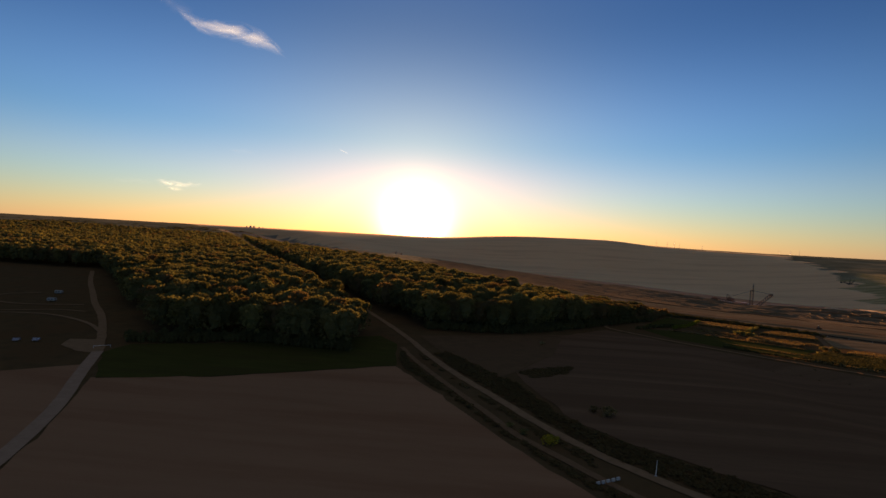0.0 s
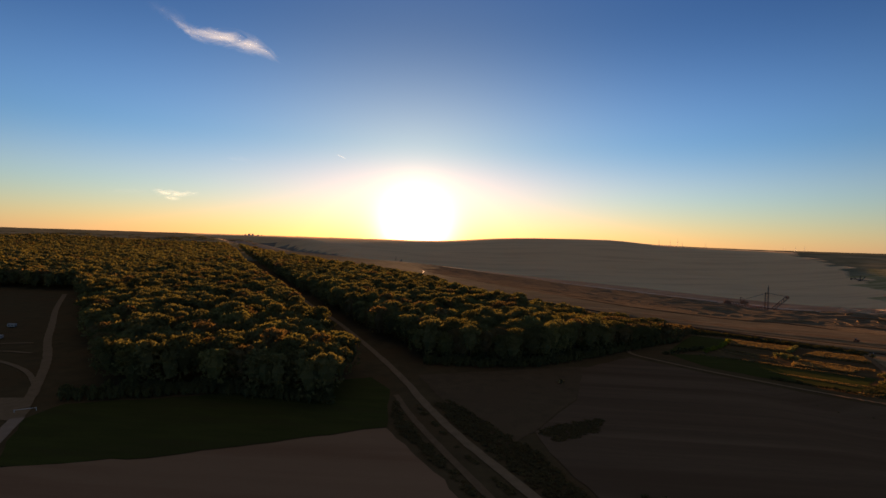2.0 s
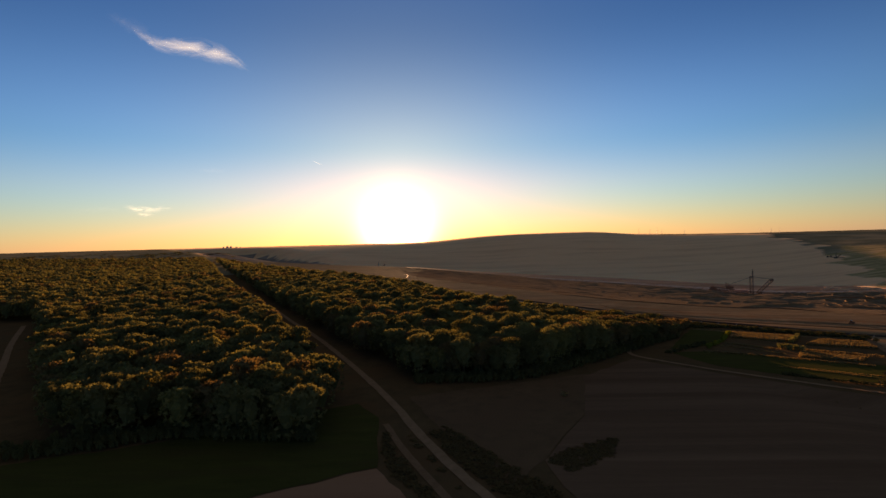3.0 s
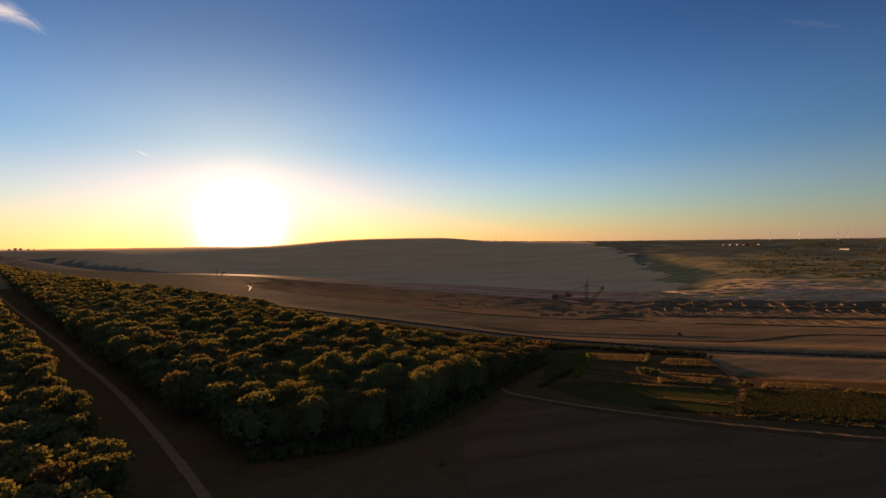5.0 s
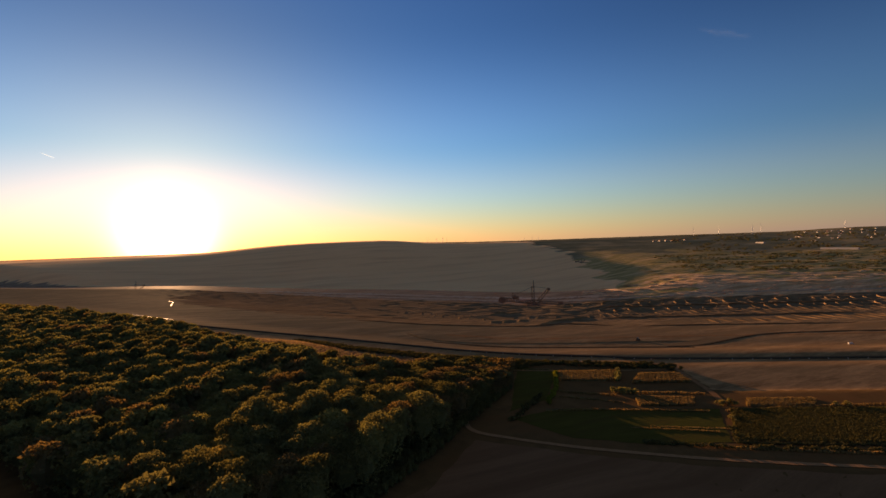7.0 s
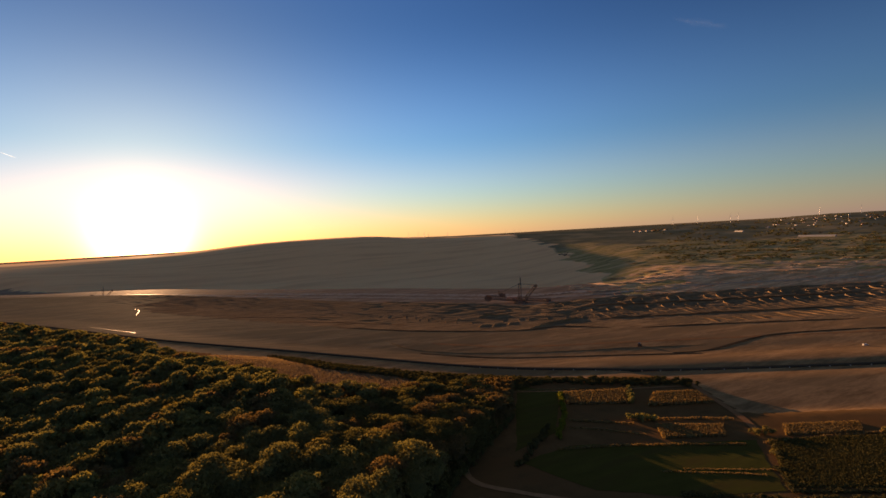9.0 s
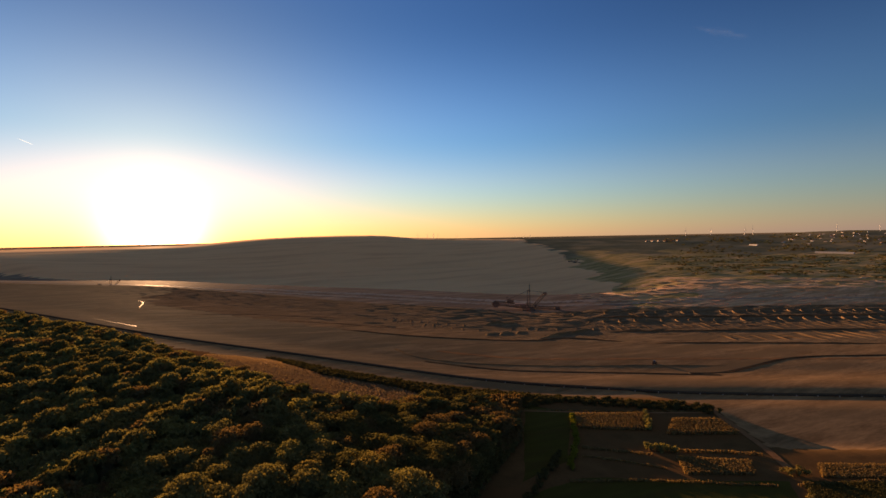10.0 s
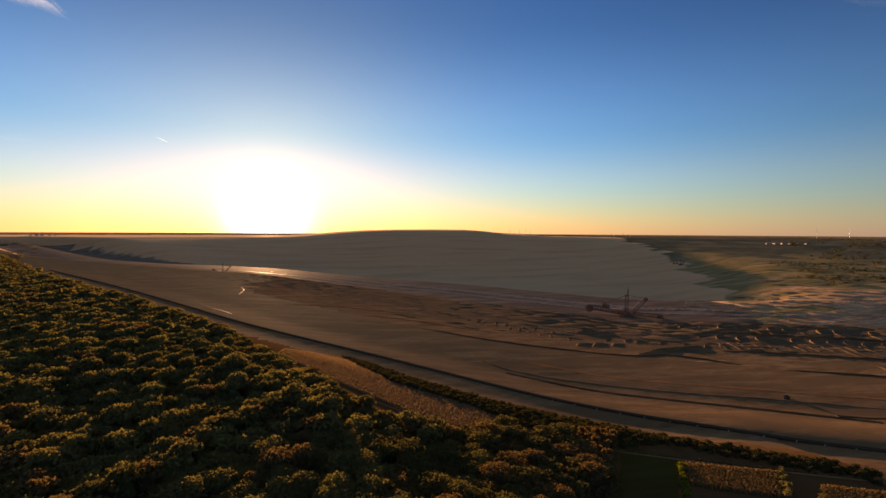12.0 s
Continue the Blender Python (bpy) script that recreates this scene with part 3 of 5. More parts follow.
def trunk_mesh(seed):
    r = random.Random(seed)
    bm = bmesh.new()
    add_tube(bm, (0, 0, -0.3), (0.2, 0.1, 7), 0.38, 0.26, 7)
    add_tube(bm, (0.2, 0.1, 7), (0.1, -0.1, 14.5), 0.26, 0.07, 6)
    for k in range(6):
        a, z = k * 1.1 + r.uniform(-0.3, 0.3), 6.5 + k * 1.0
        add_tube(bm, (0.15, 0, z), (math.cos(a) * 3.2, math.sin(a) * 3.2, z + 3.4), 0.14, 0.03, 5)
    return finish(bm, "trunk", M_BARK)


def faces_mesh(name, q, materials, index=None):
    q = np.asarray(q)
    k = q.shape[1]
    return mesh_of(name, q.reshape(-1, 3), np.arange(len(q) * k).reshape(-1, k), materials, index)


REED_FOOT = [(-8, 668), (23, 610), (44, 574), (65, 540), (83, 511), (98, 492), (118, 477)]
LEFT_WOOD = [(-152, 232), (-140, 236), (-110, 240), (-80, 237), (-60, 237), (-57, 250), (-62, 288), (-84, 325), (-116, 383), (-160, 457), (-236, 585), (-296, 686), (-480, 1002), (-810, 1602), (-1100, 2100), (-2000, 2100), (-1900, 900), (-1100, 560), (-640, 560), (-440, 545), (-350, 452), (-290, 384), (-214, 300)]
RIGHT_WOOD = [(-26, 310), (10, 312), (34, 319), (70, 346), (98, 373), (126, 396), (146, 412), (158, 436), (150, 454), (125, 466), (84, 466), (46, 512), (26, 566), (-12, 640), (-55, 703), (-141, 825), (-300, 1038), (-460, 1250), (-900, 1890), (-1090, 2170), (-770, 1600), (-436, 1008), (-244, 670), (-98, 420), (-36, 324)]


def scatter(pts, spacing, seed):
    r = np.random.RandomState(seed)
    xs, ys = np.arange(min(p[0] for p in pts), max(p[0] for p in pts), spacing), np.arange(min(p[1] for p in pts), max(p[1] for p in pts), spacing * 0.9)
    gx2, gy2 = np.meshgrid(xs, ys)
    gx2, gy2 = gx2.astype(float), gy2.astype(float)
    gx2[1::2] += spacing / 2
    gx2, gy2 = gx2 + r.uniform(-0.42, 0.42, gx2.shape) * spacing, gy2 + r.uniform(-0.42, 0.42, gy2.shape) * spacing
    ok = inside(gx2, gy2, pts)
    return np.stack([gx2[ok], gy2[ok]], 1)


def place_faces(kinds, spots, seed, low=None):
    """One array of leaf faces for many trees, with a tint for each face."""
    r = np.random.RandomState(seed)
    out, tint = [], []
    z = land(spots[:, 0], spots[:, 1])
    for (x, y), zz in zip(spots, z):
        q = kinds[r.randint(len(kinds))]
        a, s = r.uniform(0, 6.28), r.uniform(0.8, 1.25)
        h = (0.35 + 0.65 * s) * r.uniform(0.9, 1.08) * (low(x, y) if low else 1.0)
        m = np.array([[math.cos(a) * s, -math.sin(a) * s, 0], [math.sin(a) * s, math.cos(a) * s, 0], [0, 0, h]])
        out.append(q @ m.T + np.array([x, y, zz]))
        t = pick_tint(x, y, r)
        tint.append(np.full(len(q), t))
    return np.concatenate(out).astype(np.float32), np.concatenate(tint)


def pick_tint(x, y, r):
    w = float(wave(np.array([x]), np.array([y]), 160, 31)[0])
    # tip trees: rusty leaves, plus dark tints that stand in for shade
    tip = math.hypot(x - 140, y - 440) < 85
    weights = np.array([0.6, 0.2, 3.0, 6.0, 0.3]) if tip else np.array([4.0, 1.8 + w, 1.0 - w, 2.4, 0.5])
    weights = np.clip(weights, 0.2, None)
    return int(r.choice(5, p=weights / weights.sum()))


def edge_low(x, y):
    """Trees towards the open tip of the wood, and beside the reed bed, are younger and lower."""
    tip = 0.4 + 0.6 * float(np.clip((np.hypot(x - 150, y - 445)) / 110, 0, 1))
    beside = abs(float(side_distance(np.array([x]), np.array([y]), REED_FOOT)[0]))
    return min(tip, 0.42 + 0.58 * float(np.clip(beside / 55, 0, 1)))


all_right, all_left = scatter(RIGHT_WOOD, 7.9, 41), scatter(LEFT_WOOD, 8.6, 42)
dist_r = np.hypot(all_right[:, 0] - 45, all_right[:, 1] - 370)
order = np.argsort(dist_r)
near_spots, rest_right = all_right[order[:280]], all_right[order[280:]]
spots = np.concatenate([rest_right, all_left])
d_view = np.hypot(spots[:, 0] - 0, spots[:, 1] - 230)
mid = spots[d_view < 470]
back = spots[(d_view >= 470) & (d_view < 800)]
far_spots = spots[d_view >= 800]
far_spots = far_spots[np.random.RandomState(5).rand(len(far_spots)) < np.clip(1500 / np.hypot(far_spots[:, 0], far_spots[:, 1]), 0.25, 1) * 0.46]
kinds_mid = [tree_faces(100 + k, 400, 0.84, 13, 2, 6) for k in range(7)]
kinds_back = [tree_faces(120 + k, 130, 1.5, 11, 2, 5) for k in range(6)]
kinds_far = [tree_faces(140 + k, 36, 2.8, 8, 1, 5) for k in range(5)]
for name, kinds, where, seed, label in (("forest_trees", kinds_mid, mid, 51, "dense autumn forest of olive and rusty broadleaf trees"), ("forest_trees", kinds_back, back, 52, "dense autumn forest farther along the track"), ("forest_trees", kinds_far, far_spots, 53, "distant broadleaf forest reaching towards the horizon")):
    q, tint = place_faces(kinds, where, seed, edge_low)
    tagged(new(name, faces_mesh(name, q, M_LEAVES, tint)), label, "forest", kind="stuff")

# the trees that stand nearest, each a thing of its own
kinds_near = [tree_faces(160 + k, 1150, 0.42, 15, 3, 8, 4) for k in range(5)]
crown_meshes = [[faces_mesh("crown", q, [m]) for m in M_LEAVES] for q in kinds_near]
trunks = [trunk_mesh(k) for k in range(3)]
TINT_WORDS = ["olive", "yellow-green", "rust-brown", "dark green", "ochre"]
rt = np.random.RandomState(61)
for x, y in near_spots:
    x, y = float(x), float(y)
    t = pick_tint(x, y, rt)
    s = rt.uniform(0.8, 1.25)
    low = edge_low(x, y)
    tree = new("tree")
    tree.matrix_world = pose(x, y, height(x, y) - 0.1, 0, 0, rt.uniform(0, 360)) @ Matrix.Diagonal((s, s, (0.35 + 0.65 * s) * rt.uniform(0.9, 1.08) * low, 1))
    tagged(tree, "broadleaf tree with %s autumn leaves in the forest" % TINT_WORDS[t], "tree", "forest trees")
    part("trunk", trunks[rt.randint(3)], None, tree)
    part("crown", crown_meshes[rt.randint(5)][t], None, tree)


# ---- scrub, hedges, reeds ----
def tufts(spots, kinds, seed, height_scale=1.0):
    r = np.random.RandomState(seed)
    z = land(spots[:, 0], spots[:, 1])
    out = []
    for (x, y), zz in zip(spots, z):
        q = kinds[r.randint(len(kinds))]
        a, s = r.uniform(0, 6.28), r.uniform(0.6, 1.3)
        m = np.array([[math.cos(a) * s, -math.sin(a) * s, 0], [math.sin(a) * s, math.cos(a) * s, 0], [0, 0, s * height_scale * r.uniform(0.8, 1.2)]])
        out.append(q @ m.T + np.array([x, y, zz]))
    return np.concatenate(out)


def bush_faces(seed, leaves=46, size=0.4, radius=1.5, top=2.2):
    r = np.random.RandomState(seed)
    return np.concatenate([crown_leaves(r, radius, 0.2, top, 6, leaves, size), core_faces(radius, 0.0, top, 2, 5)])


BUSHES = [bush_faces(200 + k) for k in range(5)]


def scrub(pts, spacing, label, material, seed, tall=1.0, name="scrub"):
    spots_here = scatter(pts, spacing, seed)
    return tagged(new(name, faces_mesh(name, tufts(spots_here, BUSHES, seed, tall), [material])), label, "bushes", kind="stuff")


def hedge(pts, width, tall, label, material, seed=1, spacing=1.3, name="hedge"):
    """A row of bushes grown together along a line."""
    r = np.random.RandomState(seed)
    line = resample(pts, spacing)
    rows = max(1, int(width / 1.6))
    spots_here = np.array([(x + r.uniform(-0.5, 0.5) * width, y + r.uniform(-0.5, 0.5) * width) for x, y in line for _ in range(rows)])
    return tagged(new(name, faces_mesh(name, tufts(spots_here, BUSHES, seed, tall / 2.2), [material])), label, "hedge")


def reeds(pts, tall, label, seed, material=None, spacing=0.62, name="reed_plot"):
    """A plot of dry stalks: upright clumps of blades."""
    r = np.random.RandomState(seed)
    at = scatter(pts, spacing, seed)
    at = at[(wave(at[:, 0], at[:, 1], 14, seed) + 0.7 * wave(at[:, 0], at[:, 1], 5, seed + 1)) > -1.1]
    z = land(at[:, 0], at[:, 1])
    n = len(at)
    q = []
    for _ in range(3):
        a, lean, tilt = r.uniform(0, 6.28, n), r.uniform(0, 6.28, n), r.uniform(0, 0.5, n)
        w, h = r.uniform(0.1, 0.28, n), tall * r.uniform(0.7, 1.12, n)
        foot = np.stack([at[:, 0] + r.uniform(-0.3, 0.3, n), at[:, 1] + r.uniform(-0.3, 0.3, n), z], 1)
        side = np.stack([np.cos(a) * w, np.sin(a) * w, np.zeros(n)], 1)
        up = np.stack([np.cos(lean) * tilt, np.sin(lean) * tilt, h], 1)
        q.append(np.stack([foot - side * 0.6, foot + side * 0.6, foot + side + up, foot - side + up], 1))
    return tagged(new(name, faces_mesh(name, np.concatenate(q), [material or M_REED])), label, "reeds", kind="stuff")


# verges of the tracks
scrub([(34, 121), (17, 146), (-5, 184), (-29, 219), (-34, 252), (-27, 230), (-8, 194), (8, 165), (14, 152), (27, 135), (36, 124), (60, 100), (85, 76), (68, 84)], 1.8, "dark bramble and weeds beside the earth track", M_SCRUB, 71, 0.28)
scrub([(44, 140), (31, 159), (18, 182), (0, 213), (-16, 245), (-10, 252), (8, 224), (22, 206), (25, 196), (36, 168), (48, 152), (80, 128), (140, 72), (120, 76), (84, 104)], 1.9, "dark scrub between the gravel track and the field", M_SCRUB, 72, 0.32)
scrub([(37, 134), (24, 153), (14, 172), (0, 196), (-14, 225), (-26, 250), (-24, 244), (-6, 207), (11, 180), (24, 158), (38, 140)], 1.9, "low weeds between the two tracks", M_SCRUB, 73, 0.2)
scrub([(24, 222), (34, 231), (52, 240), (46, 226), (30, 214)], 1.5, "patch of dark scrub at the field corner", M_SCRUB, 74, 0.2)
scrub([(-57, 238), (-75, 238), (-110, 242), (-164, 222), (-168, 232), (-110, 254), (-75, 250), (-62, 252)], 2.3, "bushes along the foot of the forest", M_LEAVES[3], 75, 2.0)
scrub([(-28, 308), (12, 309), (36, 316), (72, 343), (100, 369), (129, 393), (150, 410), (144, 418), (96, 380), (66, 352), (34, 326), (-28, 317)], 2.2, "bushes along the foot of the forest", M_LEAVES[3], 76, 1.8)
scrub([(126, 394), (150, 410), (164, 436), (182, 462), (200, 456), (150, 472), (138, 440)], 2.6, "young rusty brown trees at the tip of the forest", M_LEAVES[2], 77, 2.2)


# hidden undergrowth, added to stop low sun leaking between the trunks
scrub([(-20, 318), (32, 324), (68, 351), (96, 378), (124, 401), (142, 416), (152, 438), (122, 458), (80, 460), (40, 506), (18, 560), (-20, 620), (-60, 500)], 5.2, "added undergrowth beneath the forest trees, blocking low sun", M_LEAVES[3], 79, 2.3, "undergrowth")


def bush(x, y, s, material, label):
    b = new("bush", faces_mesh("bush", bush_faces(int(abs(x * 7 + y)), 260, 0.22, 1.7, 2.0), [material]))
    b.matrix_world = pose(x, y, height(x, y), 0, 0, 30) @ Matrix.Diagonal((s * 1.25, s, s, 1))
    return tagged(b, label, "bush")


bush(27, 146, 1.35, M_BRIGHT_LEAVES, "bright yellow bush beside the earth track")
bush(20, 152, 0.8, M_LEAVES[4], "small ochre bush beside the earth track")
bush(16, 157, 0.7, M_LEAVES[4], "small ochre bush beside the earth track")
bush(51, 174, 1.6, M_REED, "ochre bush at the field's edge")
bush(47, 177, 1.1, M_LEAVES[2], "rust-brown bush at the field's edge")
bush(43, 287, 1.0, M_REED, "straw-coloured bush on the dark field")

# ---- garden plots behind the rim ----
patch("grass_plot", [(124, 366), (152, 369), (226, 333), (193, 301), (164, 312), (136, 334)], M_GRASS, "dark green grass plot beside the gravel lane", lift=0.1)
patch("grass_plot", [(180, 456), (196, 433), (156, 384), (128, 376)], M_GRASS, "green grass plot at the forest tip", lift=0.1)
REED_TOP = [(132, 486), (119, 514), (107, 531), (79, 567), (49, 642), (20, 670), (-4, 682)]
patch("reed_bed", REED_FOOT + REED_TOP, surface("dry straw ground", (0.2, 0.115, 0.062), (0.34, 0.2, 0.112), 0.1, 1.5), "dry brown reed bed beside the forest", lift=0.1)
reeds(REED_FOOT + REED_TOP, 1.3, "dry brown reed bed beside the forest", 81, foliage("pale brown reeds", (0.22, 0.145, 0.09), (0.44, 0.3, 0.19), 0.3), spacing=0.95)
lane("forest_path", [(-2, 640), (30, 586), (52, 552), (70, 526), (90, 498), (112, 474), (140, 462)], 1.8, M_DIRT, "narrow earth path between forest and reed bed", lift=0.15, seed=14)
reeds([(196, 429), (231, 414), (214, 397), (185, 412)], 1.7, "plot of dry straw-coloured reeds", 82)
reeds([(239, 401), (261, 390), (253, 373), (220, 388)], 1.7, "plot of dry straw-coloured reeds", 83)
reeds([(203, 367), (229, 351), (219, 342), (193, 354)], 1.4, "plot of dry straw-coloured reeds", 84)
reeds([(252, 337), (283, 321), (271, 314), (241, 329)], 1.2, "plot of dry straw-coloured reeds", 85)
reeds([(230, 330), (310, 290), (262, 264), (196, 301)], 1.1, "wide plot of olive and straw-coloured stalks", 86, foliage("olive stalks", (0.062, 0.056, 0.022), (0.175, 0.143, 0.056), 0.15), 0.7)
scrub([(45, 657), (63, 639), (94, 585), (122, 545), (146, 514), (170, 492), (194, 474), (202, 450), (177, 449), (153, 463), (134, 487), (120, 515), (108, 532), (80, 568), (50, 642)], 2.0, "belt of dark green bushes along the rim", M_HEDGE, 88, 0.9)
hedge([(160, 474), (205, 455), (244, 424), (262, 410), (270, 402)], 11, 2.0, "dark hedge along the rim of the mine", M_HEDGE, 91)
hedge([(193, 428), (172, 398), (152, 377)], 1.6, 2.2, "bright green hedge beside the grass plot", foliage("bright green leaves", (0.11, 0.125, 0.02), (0.24, 0.25, 0.045)), 92)
hedge([(157, 391), (136, 374), (122, 364)], 2.6, 2.2, "ragged dark bushes along the end of the plots", M_HEDGE, 93)
hedge([(233, 415), (217, 396)], 2.4, 2.6, "short olive hedge between two reed plots", M_LEAVES[1], 94)
hedge([(200, 379), (206, 372)], 4, 3.0, "round olive bushes at the plot corner", M_LEAVES[1], 96)
hedge([(232, 338), (238, 334)], 4, 2.6, "clump of ochre bushes on the bank", M_LEAVES[4], 100)
hedge([(220, 321), (217, 317)], 3.0, 1.8, "low ochre bushes beside the stalks", M_LEAVES[4], 102)
hedge([(208, 312), (196, 301)], 2.2, 1.2, "low dark hedge between grass and stalks", M_HEDGE, 106)
hedge([(194, 299), (262, 262), (340, 214), (520, 90)], 1.2, 1.0, "low dark hedge along the gravel lane", M_HEDGE, 103)
hedge([(160, 316), (194, 293), (258, 256), (340, 207), (500, 95)], 1.2, 1.5, "thin grassy hedge along the gravel lane", M_HEDGE, 104)
hedge([(281, 310), (286, 307)], 3.0, 2.0, "low ochre bushes at the edge of the plain", M_LEAVES[4], 105)
lane("bank_road", [(272, 404), (262, 384), (248, 356), (236, 338)], 3.4, M_DIRT, "earth road down between the plots", seed=6)


# ---- things on the near fields ----
def concrete_blocks():
    thing = tagged(new("road_barrier"), "row of five pale concrete blocks across the track", "barrier")
    thing.matrix_world = pose(38.5, 125.5, 0.1, 0, 0, 30)
    for k in range(5):
        bm = bmesh.new()
        made = add_box(bm, k * 1.65 - 3.8, k * 1.65 - 2.75, -0.3, 0.3, 0, 0.75)
        for v in made:
            if v.co.z > 0.4:
                v.co.y *= 0.6
        bmesh.ops.bevel(bm, geom=bm.edges[:], offset=0.06, segments=1, affect="EDGES")
        part("block", bm, M_CONCRETE, thing)


def marker_pole(x, y, tall):
    thing = tagged(new("marker_pole"), "thin white pole standing beside the gravel track", "pole")
    thing.matrix_world = pose(x, y, 0.1)
    bm = bmesh.new()
    add_tube(bm, (0, 0, 0), (0.15, 0, tall), 0.11, 0.06, 8)
    part("shaft", bm, M_WHITE, thing)
    bm = bmesh.new()
    add_tube(bm, (0, 0, 0), (0, 0, 0.25), 0.35, 0.3, 10)
    part("foot", bm, M_CONCRETE, thing)


concrete_blocks()
marker_pole(52, 131, 4.2)


def tarp_tent(x, y, turn):
    thing = tagged(new("tarpaulin_shelter"), "blue tarpaulin shelter standing on the dark meadow", "shelter")
    thing.matrix_world = pose(x, y, height(x, y) + 0.12, 0, 0, turn) @ Matrix.Diagonal((0.45, 0.5, 0.65, 1))
    bm = bmesh.new()
    rows = 7
    vs = [[bm.verts.new((xx, yy, 2.6 - abs(yy) * 0.62 - 0.12 * math.sin(math.pi * (xx + 3) / 6) + 0.03 * math.sin(3 * xx + yy))) for yy in (-2.6, -1.3, 0, 1.3, 2.6)] for xx in [-3 + 6 * i / (rows - 1) for i in range(rows)]]
    for a, b in zip(vs, vs[1:]):
        for i in range(4):
            bm.faces.new((a[i], b[i], b[i + 1], a[i + 1]))
    bmesh.ops.solidify(bm, geom=bm.faces[:], thickness=0.04)
    part("sheet", bm, M_BLUE, thing)
    for px, py in ((-2.9, -2.4), (-2.9, 2.4), (2.9, -2.4), (2.9, 2.4)):
        bm = bmesh.new()
        add_tube(bm, (px, py, -0.1), (px, py, 1.15), 0.06, 0.05, 6)
        part("post", bm, M_BARK, thing)


tarp_tent(-208.5, 212.5, 25)
tarp_tent(-201, 215, 20)


def caravan(x, y, turn):
    thing = tagged(new("caravan"), "small pale caravan parked on the meadow", "caravan")
    thing.matrix_world = pose(x, y, height(x, y) + 0.1, 0, 0, turn)
    bm = bmesh.new()
    add_box(bm, -2.6, 2.6, -1.1, 1.1, 0.5, 2.6)
    bmesh.ops.bevel(bm, geom=bm.edges[:], offset=0.3, segments=2, affect="EDGES")
    part("body", bm, M_WALL, thing)
    for sx in (-1.2, 0.8):
        bm = bmesh.new()
        add_box(bm, sx - 0.5, sx + 0.5, -1.13, -1.09, 1.4, 2.0)
        part("window", bm, M_GLASS, thing)
    for sy in (-1.0, 1.0):
        bm = bmesh.new()
        add_tube(bm, (0, sy - 0.1, 0.35), (0, sy + 0.1, 0.35), 0.35, 0.35, 12)
        part("wheel", bm, M_RUBBER, thing)
    bm = bmesh.new()
    add_beam(bm, (2.4, 0, 0.5), (3.8, 0, 0.45), 0.12)
    part("drawbar", bm, M_STEEL, thing)


for cx2, cy2, ct in ((-316, 352, 10), (-290, 318, 15)):
    caravan(cx2, cy2, ct)


def gate_bar():
    thing = tagged(new("barrier_gate"), "pale pole gate across the lane junction", "gate")
    thing.matrix_world = pose(-166, 212, 0.15, 0, 0, 35)
    bm = bmesh.new()
    add_tube(bm, (-3.2, 0, 1.0), (3.2, 0, 1.05), 0.09, 0.07, 8)
    part("bar", bm, M_WHITE, thing)
    for sx in (-3.2, 3.2):
        bm = bmesh.new()
        add_box(bm, sx - 0.12, sx + 0.12, -0.12, 0.12, -0.1, 1.2)
        part("post", bm, M_CONCRETE, thing)


gate_bar()
lane("camp_path", [(-188, 239), (-215, 262), (-245, 275), (-262, 277), (-290, 270), (-330, 250)], 2.4, M_GRAVEL, "pale footpath across the camp meadow", lift=0.24, seed=7)
lane("camp_path", [(-242, 291), (-262, 293), (-285, 277), (-320, 268)], 2.2, M_GRAVEL, "pale footpath across the camp meadow", lift=0.26, seed=8)
lane("camp_path", [(-262, 313), (-300, 300), (-330, 310), (-347, 335), (-330, 352)], 2.4, M_GRAVEL, "curved pale footpath across the camp meadow", lift=0.28, seed=9)
lane("camp_path", [(-240, 232), (-270, 226), (-330, 222)], 2.4, M_GRAVEL, "pale footpath along the copse", lift=0.30, seed=10)
patch("junction", [(-158, 202), (-166, 214), (-178, 226), (-192, 224), (-186, 212), (-172, 204)], M_GRAVEL, "gravelled junction at the forest corner", lift=0.16)
copse = scatter([(-262, 176), (-236, 180), (-230, 196), (-236, 209), (-262, 212), (-330, 216), (-330, 172)], 5.5, 111)
q, tint = place_faces([k * np.array([0.5, 0.5, 0.3]) for k in kinds_back], copse, 113)
tagged(new("copse", faces_mesh("copse", q, M_LEAVES, tint)), "low dark copse beside the lane junction", "trees", kind="stuff")

